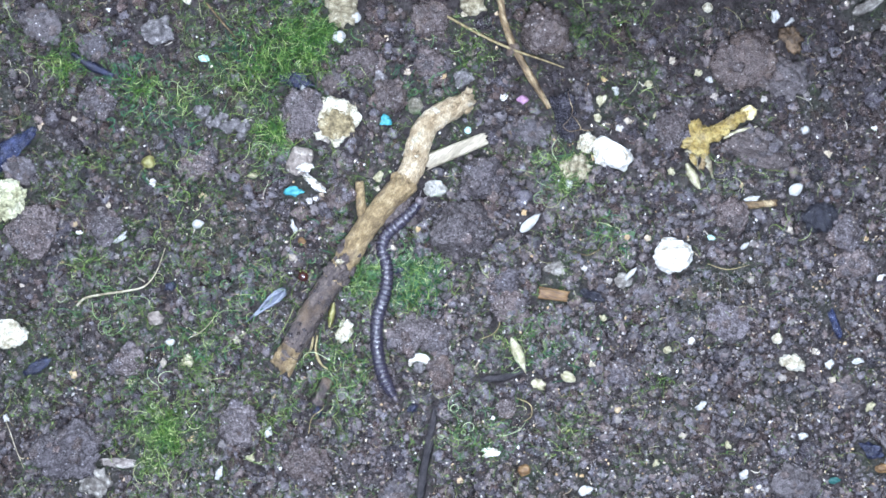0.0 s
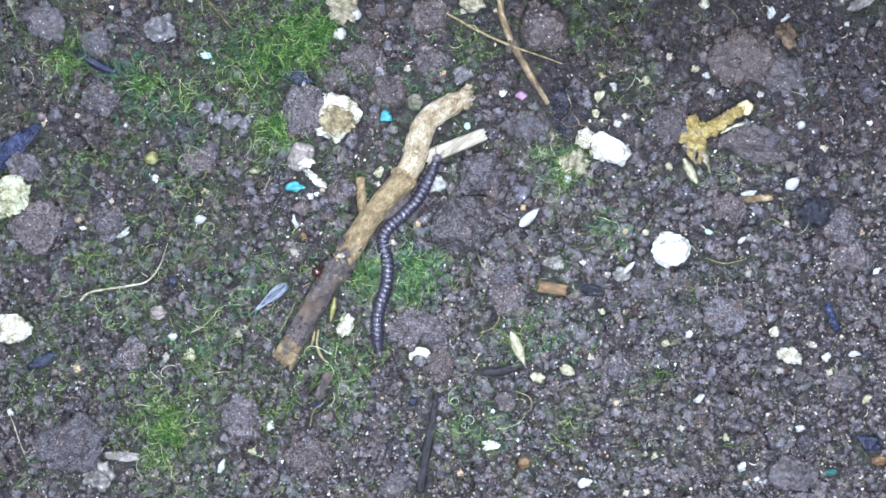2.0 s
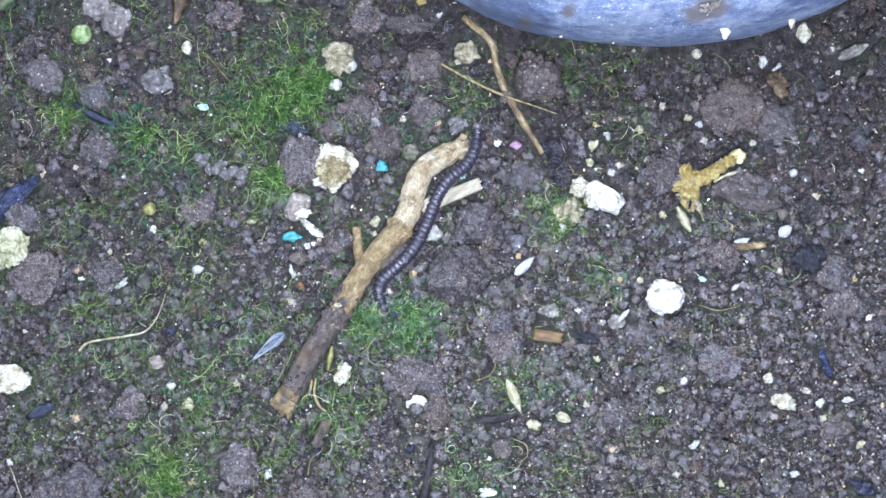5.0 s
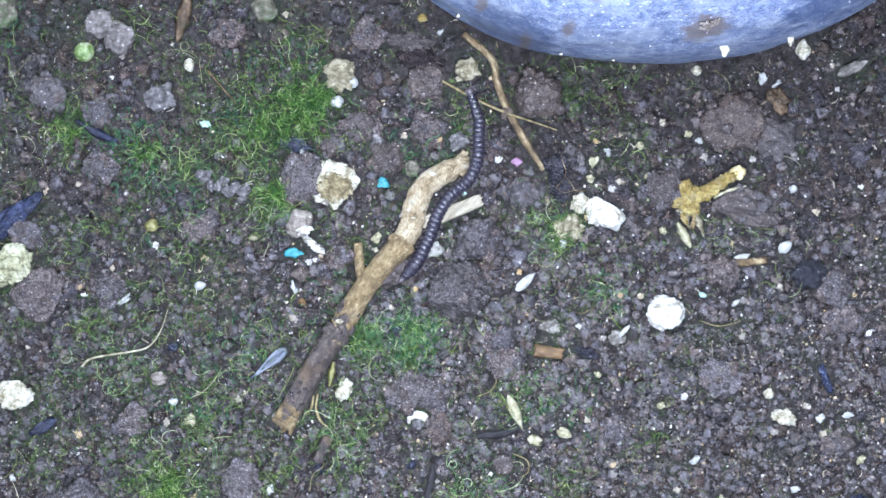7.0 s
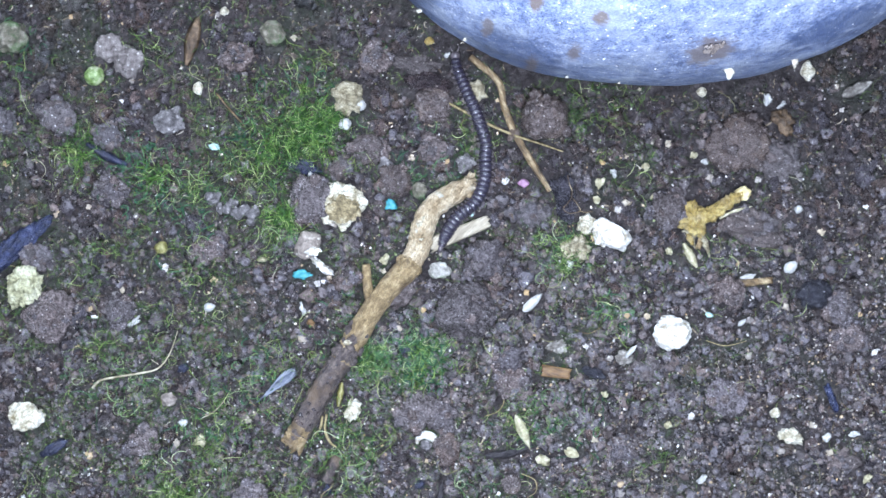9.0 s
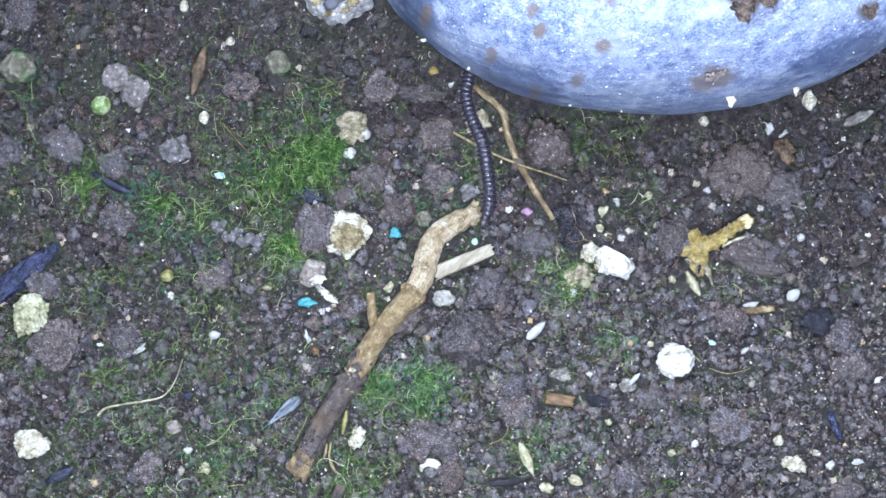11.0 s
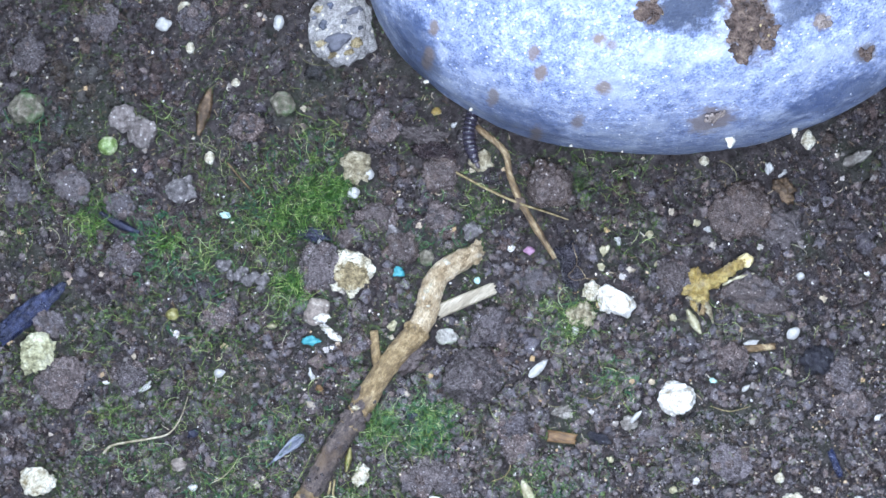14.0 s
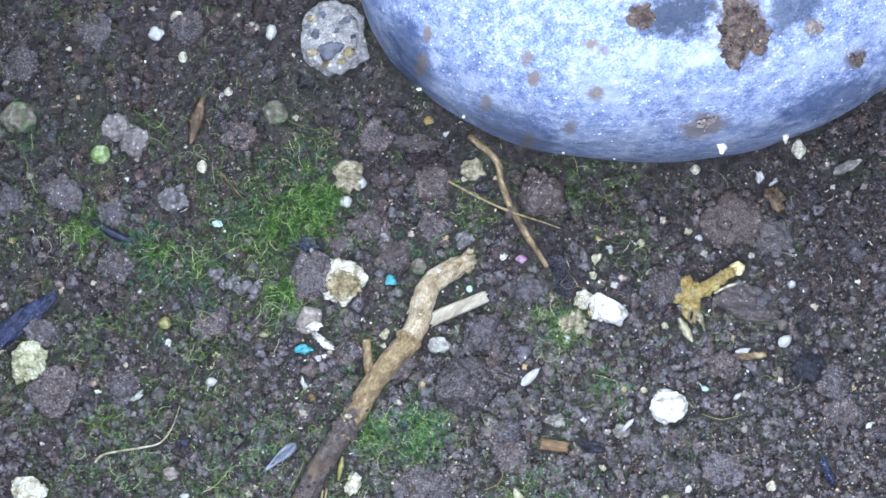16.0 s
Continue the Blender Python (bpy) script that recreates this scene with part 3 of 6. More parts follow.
    grit = [((20.6, 19.0), 20, 27), ((25.4, 19.85), 12, 27), ((-1.75, 24.2), 13, 8), ((1.6, 22.06), 10, 7), ((9.13, 19.18), 8, 5), ((12.98, 18.69), 6, 4), ((-2.67, 26.4), 8, 7)]
    for k, (at, w, d) in enumerate(grit):
        x, y, z = on(*at)
        part("grit", moved(rock(50 + k, w * 0.032, d * 0.034, 0.3, 0.6, 3, 0.4), x, y, max(z, -2.0)), GRITS, ob, "pale grit stuck on")
    # pale flecks of grit; their lightness also stands in for glints at the rim
    rng = np.random.RandomState(4)
    dust = []
    for k in range(150):
        a, r = rng.uniform(3.2, 6.2), 0.5 + 0.49 * rng.rand() ** 0.7
        x, y, z = on(C[0] + r * math.cos(a) * size[0], C[1] + r * math.sin(a) * size[1])
        g = 0.05 + 0.08 * rng.rand() ** 2
        dust.append(moved(rock(400 + k, g * (1.2 + 2.2 * rng.rand()), g, g, 0.5, 1), x, y, z, 28 + 25 * rng.randn()))
    tagged(part("grit_dust", joined(*dust), QUARTZ, ob, "fine pale glints of grit on the face"), kind="stuff")
    return ob


build_stone()


# ---- the twig and other dry plant pieces ----
def lie(points, lift, n=40):
    """A line over the soil through points in plan, raised by lift (one number or a row of them)."""
    L = curve_through(points, n)
    z = zat(L[:, 0], L[:, 1])
    k = max(3, n // 4) | 1
    z = np.convolve(np.pad(z, k // 2, mode="edge"), np.ones(k) / k, "valid")
    up = np.interp(np.linspace(0, 1, n), np.linspace(0, 1, len(np.atleast_1d(lift))), np.atleast_1d(lift))
    return np.column_stack([L, z + up])


def at_base(ob, VF):
    o = np.array(ob.matrix_basis.translation) / MM
    return VF[0] - o, VF[1]


def build_twig():
    ob = holder("twig", (-6.36, 1.18), "pale brown crooked dead twig with worn bark on the soil", "twig")
    low = [(-12.63, -9.23), (-11.15, -6.54), (-9.72, -4.04), (-8.15, -1.72)]
    mid = [(-8.60, -2.43), (-7.17, -0.16), (-5.91, 1.85), (-4.13, 3.99), (-2.71, 5.32)]
    top = [(-3.15, 4.96), (-2.21, 6.74), (-1.81, 8.29), (-1.15, 9.76), (0.32, 10.82), (2.18, 11.71)]
    part("lower_stem", at_base(ob, tube(lie(low, 0.75, 90), [0.82, 0.9, 0.94, 0.92, 0.95, 0.96], 30, 0.1, 1)), BARK_DIRTY, ob, "dark dirty bark")
    part("lower_end", at_base(ob, tube(lie([(-12.75, -9.35), (-12.3, -8.55), (-11.8, -7.6)], 0.75, 40), [0.92, 0.95, 0.86], 30, 0.14, 6)), BARK, ob, "worn tan bark")
    part("middle_stem", at_base(ob, tube(lie(mid, [0.85, 0.9], 100), [0.98, 0.95, 0.98, 0.92, 0.93, 0.9, 0.93, 1.02, 0.98], 30, 0.08, 2)), BARK, ob)
    part("upper_stem", at_base(ob, tube(lie(top, [0.95, 0.8, 0.7], 100), [0.9, 0.95, 0.98, 0.96, 0.92, 0.92, 0.66], 30, 0.12, 3, 0.72)), WOOD, ob, "bare pale wood, flattened and split")
    part("stub", at_base(ob, tube(lie([(-6.00, 1.76), (-6.36, 3.41), (-6.49, 5.32)], [1.2, 1.0, 0.9], 20), [0.45, 0.4, 0.36], 12, 0.15, 4)), BARK, ob, "short broken side shoot")
    part("node", at_base(ob, moved(rock(8, 2.3, 1.9, 1.8, 0.35, 5, 0.15, 0.3), *(-3.06, 5.05), float(zat(*(-3.06, 5.05))) + 0.95, 35)), BARK, ob, "swollen knot")
    part("broken_end", at_base(ob, moved(rock(9, 1.9, 1.8, 1.6, 0.4, 4, 0.2, 0.3), *(-12.36, -8.60), float(zat(*(-12.36, -8.60))) + 1.0, -20)), BARK, ob, "frayed tan broken end")
    for k, (x, y, w, lift) in enumerate([(-8.0, -0.96, 0.5, 1.85), (-2.1, 8.5, 0.42, 1.5), (-1.8, 9.0, 0.34, 1.5), (-2.35, 7.9, 0.3, 1.5), (-0.5, 10.9, 0.5, 1.45), (-2.0, 7.3, 0.3, 1.5)]):
        part("flake", at_base(ob, moved(rock(60 + k, w, w * 0.7, 0.16, 0.9, 3, 0.3), x, y, float(zat(x, y)) + lift, k * 33)), PERLITE_OLD, ob, "whitish crust")
    part("split_end", at_base(ob, moved(rock(18, 1.7, 1.3, 0.8, 0.8, 5, 0.5, 0.4), 1.75, 11.6, float(zat(1.75, 11.6)) + 0.75, 35)), WOOD, ob, "split ragged wood")
    ends = [(1.9, 11.9), (2.35, 12.15), (2.0, 11.4), (2.6, 11.5), (1.6, 12.0), (1.9, 12.4), (-12.4, -9.4), (-12.8, -9.9), (-12.8, -8.9), (-13.2, -9.3), (-12.0, -9.5), (-12.1, -10.1)]
    for k in range(0, len(ends), 2):
        line = lie([ends[k], ends[k + 1]], [0.95, 0.75], 10)
        part("torn_fibre", at_base(ob, tube(line, [0.3, 0.2, 0.05], 8, 0.4, 70 + k)), WOOD if k < 6 else BARK, ob, "torn fibre at the broken end")

    rng = np.random.RandomState(12)
    for line, rad, count, name in ((lie(low, 0.75, 90), 0.88, 110, "lower"), (lie(mid, [0.85, 0.9], 100), 0.98, 40, "middle")):
        bits = []
        for k in range(count):
            i, off = (rng.randint(16, len(line) - 3) if name == "lower" else 3 + int(30 * rng.rand() ** 1.8)), rng.uniform(-0.95, 0.95)
            side = np.cross(line[i + 2] - line[i - 2], [0, 0, 1.0])
            side /= np.linalg.norm(side)
            x, y, z = line[i] + side * off * rad + np.array([0, 0, rad * math.sqrt(1 - off * off)])
            g, flat = (0.12 + 0.3 * rng.rand() ** 2, 0.6) if name == "lower" else (0.35 + 0.5 * rng.rand() ** 2, 0.3)
            bits.append(moved(rock(500 + k, g * 1.2, g, g * flat, 0.6, 2), x, y, z - 0.05, rng.rand() * 180))
        tagged(part("stuck_soil", at_base(ob, joined(*bits)), CRUMB if name == "lower" else BARK_DIRTY, ob, "crumbs of soil stuck to the bark"), kind="stuff")


build_twig()


def splinter(seed, length, width, thick, n=26, point=0.35, bend=0.0):
    """A thin split slat with ragged ends."""
    rng = np.random.RandomState(seed)
    V, F = [], []
    wob = np.convolve(rng.randn(n + 4), [0.2, 0.3, 0.3, 0.2, 0.1], "valid") * 0.14
    for i in range(n):
        u = i / (n - 1)
        w = width / 2 * min(1.0, 0.35 + point * 6 * min(u, 1 - u)) * (1 + wob[i] + 0.03 * rng.randn())
        x, c = (u - 0.5) * length, bend * math.sin(u * math.pi)
        h = thick * (1 + 0.6 * wob[i])
        V += [[x, -w, c], [x, -w * 0.3, c + h], [x, w * 0.35, c + h * 0.85], [x, w, c + 0.1 * h], [x, 0, c - h * 0.5]]
    for i in range(n - 1):
        for j in range(5):
            a, b = i * 5 + j, i * 5 + (j + 1) % 5
            F += [[a, b, b + 5], [a, b + 5, a + 5]]
    F += [[0, 2, 1], [0, 3, 2], [0, 4, 3]]
    e = (n - 1) * 5
    F += [[e, e + 1, e + 2], [e, e + 2, e + 3], [e, e + 3, e + 4]]
    return np.array(V), np.array(F)


def slat(seed, length, width, thick, n=22, across=9):
    """A flat split slat with parallel grain ridges and blunt broken ends."""
    rng = np.random.RandomState(seed)
    ridge = rng.rand(across) * 0.5 + 0.75
    start, stop = rng.randn(across) * 0.04 * length * 0.5, rng.randn(across) * 0.06 * length * 0.5
    V = []
    for i in range(n):
        u = i / (n - 1)
        for j in range(across):
            v = j / (across - 1) - 0.5
            x = (u - 0.5) * length + (1 - u) * start[j] + u * stop[j]
            edge = 1 - 0.75 * max(0.0, abs(v) * 2 - 0.72) / 0.28
            V.append([x, v * width * (1 - 0.15 * u), thick * ridge[j] * edge + 0.12 * math.sin(u * 3)])
    m = len(V)
    V += [[x, y * 0.96, z - thick * 1.1] for x, y, z in V]
    F = []
    for i in range(n - 1):
        for j in range(across - 1):
            a = i * across + j
            F += [[a, a + across, a + across + 1], [a, a + across + 1, a + 1], [m + a, m + a + across + 1, m + a + across], [m + a, m + a + 1, m + a + across + 1]]
    loop = [j for j in range(across)] + [i * across + across - 1 for i in range(1, n)] + [(n - 1) * across + j for j in range(across - 2, -1, -1)] + [i * across for i in range(n - 2, 0, -1)]
    for a, b in zip(loop, loop[1:] + loop[:1]):
        F += [[a, b, m + b], [a, m + b, m + a]]
    return np.array(V), np.array(F)


def feather(seed, length, width, barbs=26):
    """A frayed blade: narrow at its foot, wide and ragged at its end, out of many overlapping barbs."""
    rng = np.random.RandomState(seed)
    some = []
    for k in range(barbs):
        u = k / (barbs - 1)
        for side in (1, -1):
            w = width * (0.1 + 0.5 * math.sin(math.pi * u**1.4)) * (0.75 + 0.35 * rng.rand())
            x = (u - 0.5) * length * 0.82
            line = np.array([[x, 0, 0.05], [x + 0.25 * w + 0.12, 0.45 * w * side, 0.1 + 0.04 * rng.rand()], [x + 0.7 * w + 0.25, 0.62 * w * side, 0.06 + 0.05 * rng.rand()]])
            some.append(tube(line, [0.07, 0.11, 0.03], 6, 0.2, seed + k, 0.45))
    some.append(tube(np.array([[-0.62 * length, 0.02, 0.0], [-0.2 * length, 0, 0.06], [0.4 * length, 0, 0.08]]), [0.05, 0.08, 0.04], 6))
    return joined(*some)


def build_plant_bits():
    thing("wood_splinter", slat(1, 5.06, 1.22, 0.3), CHIPWOOD, (1.03, 7.76), "flat weathered grey-tan wood splinter beside the twig", "splinter", -0.6, 22)
    ob = holder("dry_stalk", (6.31, 14.71), "slender brown dry stalk running under the stone", "stalk")
    line = lie([(2.10, 22.02), (4.31, 20.01), (4.84, 17.80), (5.64, 15.82), (6.89, 13.61), (8.40, 11.08)], [0.5, 0.55, 0.6, 0.5, 0.3], 60)
    part("stem", at_base(ob, tube(line, [0.28, 0.27, 0.25, 0.29, 0.29, 0.3, 0.2], 12, 0.25, 7)), STRAW, ob)
    part("knot", at_base(ob, moved(rock(12, 1.1, 0.9, 0.9, 0.4, 3, 0.2), *(5.55, 15.68), float(zat(*(5.55, 15.68))) + 0.6, 30)), BARK_DIRTY, ob, "dark knot")
    thing("straw", tube(lie([(-0.21, 18.60), (2.98, 16.83), (5.42, 15.68), (7.42, 14.98), (9.55, 14.27)], [0.9, 1.0, 1.3, 1.2, 0.8], 40) - np.array([*(4.75, 16.04), 0]), [0.1, 0.12, 0.11, 0.09, 0.06], 8, 0.15, 9),
          YELLOWSTRAW, (4.75, 16.04), "fine yellow straw lying across the dry stalk", "straw", -0.5)
    thing("rootlet", tube(lie([(-28.94, -4.48), (-28.22, -3.86), (-26.66, -3.54), (-24.87, -3.28), (-23.53, -2.92), (-22.63, -1.80), (-21.95, 0.07)], [0.25, 0.3, 0.35, 0.3, 0.2], 44) - np.array([*(-25.32, -2.83), 0]),
          [0.11, 0.1, 0.1, 0.085, 0.06, 0.04], 8, 0.15, 10), ROOT, (-25.32, -2.83), "thin pale curved rootlet on the soil", "root", 0.1)
    ob = holder("rotten_plant", (21.29, 9.04), "rotten yellow forked plant stem with a cream end", "plant stem")
    base = (21.29, 9.04)
    part("arm", at_base(ob, tube(lie([(20.3, 8.9), (21.2, 9.0), (22.3, 9.75), (23.1, 10.3), (23.8, 10.65)], [0.9, 1.2, 1.5, 1.5, 1.4], 70), [0.5, 0.6, 0.5, 0.46, 0.42], 22, 0.42, 11)), RESIN, ob)
    x, y = (19.95, 8.75)
    part("husk", at_base(ob, moved(rock(14, 2.1, 2.5, 1.3, 0.9, 5, 0.5, 0.5), x, y, float(zat(x, y)) + 0.8, 25)), RESIN, ob, "ragged yellow husk")
    part("fork", at_base(ob, tube(lie([(20.1, 8.4), (20.5, 7.8), (20.75, 7.0)], [1.0, 0.9, 0.5], 40), [0.6, 0.5, 0.2], 18, 0.5, 12)), RESIN, ob)
    rng = np.random.RandomState(77)
    for k in range(7):
        x, y = 20.3 + 0.55 * rng.randn(), 7.9 + 0.8 * rng.randn()
        part("flake", at_base(ob, moved(rock(660 + k, 0.9, 0.5, 0.3, 0.9, 3, 0.4, 0.5), x, y, float(zat(x, y)) + 0.75, rng.rand() * 180)), (CLAY, RESIN, BARK)[k % 3], ob, "torn flake of husk")
    part("shred", at_base(ob, tube(lie([(20.7, 7.5), (21.0, 6.6), (21.35, 5.6)], [0.8, 0.6, 0.3], 20), [0.3, 0.22, 0.08], 9, 0.6, 41)), CLAY, ob, "dangling pale fibre")
    part("shred", at_base(ob, tube(lie([(20.2, 7.7), (20.0, 7.0), (20.2, 6.3)], [0.7, 0.5, 0.3], 20), [0.22, 0.18, 0.06], 9, 0.6, 43)), CLAY, ob, "dangling pale fibre")
    part("shred", at_base(ob, tube(lie([(19.2, 9.3), (18.7, 8.9), (18.75, 8.2)], [0.8, 0.6, 0.3], 20), [0.3, 0.24, 0.1], 9, 0.6, 42)), RESIN, ob, "dangling fibre")
    part("shred", at_base(ob, tube(lie([(22.0, 8.7), (23.2, 9.3), (24.7, 9.65)], [1.1, 1.2, 1.0], 24), [0.08, 0.14, 0.06], 8, 0.7, 44)), HUSK, ob, "pale torn skin")
    x, y = (23.9, 10.7)
    part("cut_end", at_base(ob, moved(rock(13, 1.2, 1.15, 1.1, 0.25, 4, 0.12), x, y, float(zat(x, y)) + 1.45)), RESIN_PALE, ob, "round cream end")
    thing("stem_sheath", splinter(2, 2.26, 0.90, 0.5), HUSK, (19.80, 5.76), "pale yellow shred of plant sheath", "plant shred", 0.0, -62)
    thing("rusty_chip", slat(3, 2.35, 0.99, 0.3, 16, 7), RUST, (8.75, -3.55), "orange-brown weathered chip of wood", "wood chip", -0.3, -8)
    thing("leaf_shred", joined(*[tube(lie(line, [0.4, 0.6, 0.3], 20) - np.array([-10.3, -8.2, 0]), [0.09, 0.13, 0.05], 7, 0.4, 80 + k) for k, line in enumerate([[(-10.2, -6.9), (-10.35, -7.8), (-10.9, -8.5)], [(-9.9, -6.8), (-10.0, -8.0), (-9.6, -9.1), (-9.0, -9.6)]])]),
          YELLOWSTRAW, (-10.3, -8.2), "pale forked shred of leaf by the twig", "leaf shred", 0.0)
    thing("leaf_shred", splinter(5, 2.0, 0.6, 0.4), OLIVE, (-8.75, -5.2), "yellowish shred beside the twig", "leaf shred", 0.0, 80)
    thing("brown_leaf", splinter(6, 4.3, 1.15, 0.14, 26, 0.25, 0.3), LEAFROT, (-20.42, 23.76), "curled brown leaf fragment on the soil", "leaf", 0.0, 75)
    thing("brown_leaf", rock(307, 1.8, 1.4, 0.9, 0.9, 4, 0.5, 0.5), LEAFROT, (27.30, 16.63), "crumpled brown fragment of a leaf", "leaf", 0.0, -50)
    thing("dry_bract", splinter(8, 2.6, 1.1, 0.4), CHIP, (33.41, 19.07), "pale grey-tan dry bract on soil", "bract", 0.0, 25)
    thing("black_stick", tube(lie([(-0.49, -12.55), (-0.94, -14.70), (-1.38, -16.95), (-1.83, -19.88)], [0.25, 0.4, 0.4, 0.3], 30) - np.array([*(-1.16, -16.05), 0]), [0.22, 0.34, 0.38, 0.38], 9, 0.5, 14),
          DARKSTICK, (-1.16, -16.05), "thin black decayed stick half sunk in soil", "stick", 0.38)
    thing("black_stick", tube(lie([(3.00, -10.31), (4.78, -10.13), (6.79, -9.41)], [0.2, 0.3, 0.2], 20) - np.array([*(4.87, -9.99), 0]), [0.2, 0.36, 0.25], 9, 0.5, 15),
          DARKSTICK, (4.87, -9.99), "short black decayed stick in soil", "stick", 0.25)
    thing("wood_splinter", slat(9, 10.2, 1.7, 0.3, 30, 11), CHIPWOOD, (-3.3, -21.6), "long pale wood splinter under a black stick", "splinter", 0.0, 8)
    thing("bark_stub", rock(16, 3.3, 1.3, 1.3, 0.6, 5, 0.6, 0.2), CLOD_PALE, (-2.23, 21.5), "short grey-brown stub of bark", "bark", 0.3, -3)
    thing("bark_scrap", rock(17, 3.4, 1.25, 1.3, 0.7, 5, 0.7, 0.2), SCRAP, (-1.22, 20.04), "dark glossy purplish scrap of bark", "bark", 0.1, -8)
    for k, (mat_of, line) in enumerate([(ROOT, [(-34.65, -13.44), (-34.22, -14.70), (-33.78, -16.05), (-33.26, -17.49)]), (YELLOWSTRAW, [(2.91, -7.17), (3.98, -6.72), (4.51, -5.92), (4.24, -5.11), (3.53, -4.75)]), (YELLOWSTRAW, [(5.90, -11.79), (6.93, -12.28), (7.02, -13.18), (6.35, -13.72)]), (ROOT, [(-20.21, -7.08), (-19.23, -6.63), (-18.33, -5.82), (-17.61, -4.62)]),
                                         (YELLOWSTRAW, [(-10.64, -14.70), (-10.32, -13.36), (-9.43, -12.55), (-9.96, -11.56)]), (STRAW, [(10.34, -0.16), (11.46, -0.47), (12.61, 0.06)]), (YELLOWSTRAW, [(21.04, -1.19), (22.60, -1.63), (24.38, -1.27)])]):
        mid = line[len(line) // 2]
        thing("root_curl", tube(lie(line, [0.2, 0.4, 0.2], 24) - np.array([*mid, 0]), [0.035, 0.045, 0.025], 6, 0.1, 50 + k), mat_of, mid, "fine pale curled root thread", "root", 0.1)
    ob = holder("leaf_scrap", (9.56, 10.51), "dark leathery scrap of leaf with a pale edge", "leaf")
    part("blade", moved(rock(18, 2.3, 3.3, 0.45, 0.6, 5, 0.3, 0.7), 0, 0, 0.45, 20), LEAFDARK, ob)
    for line in ([(9.84, 12.35), (10.01, 11.63), (10.19, 11.08), (10.14, 10.54)], [(10.14, 10.54), (9.77, 10.00), (9.45, 9.68), (9.90, 9.27), (10.45, 9.31), (10.86, 9.49), (10.54, 10.08), (10.19, 10.49)], [(10.81, 9.44), (11.26, 9.35), (11.81, 9.39)]):
        part("vein", at_base(ob, tube(lie(line, 0.95, 24), [0.026, 0.034, 0.026], 7, 0.2)), STRAW, ob, "thin pale vein")
    thing("fine_hair", tube(lie([(-18.51, 19.35), (-17.41, 18.03), (-16.30, 16.70)], [0.6, 0.9, 0.4], 20) - np.array([*(-17.41, 18.03), 0]), [0.07, 0.08, 0.05], 6), STRAW, (-17.41, 18.03), "fine brown hair of a plant", "plant hair", 0.1)


build_plant_bits()


# ---- white and coloured crumbs ----
def husk(length, width, high, seed=0):
    """A pointed grain husk with a keel."""
    V, F = ball(3)
    out = V.copy()
    taper = np.clip(1 - np.abs(V[:, 0]) ** 2.2, 0.02, 1) ** 0.25
    out[:, 1] *= taper * (1 - 0.25 * V[:, 0])
    out[:, 2] *= taper
    out[:, 2] += 0.12 * np.exp(-((V[:, 1] / 0.25) ** 2)) * (V[:, 2] > 0)
    out *= 1 + 0.04 * np.random.RandomState(seed).randn(len(V), 1)
    return out * np.array([length, width, high]) / 2, F


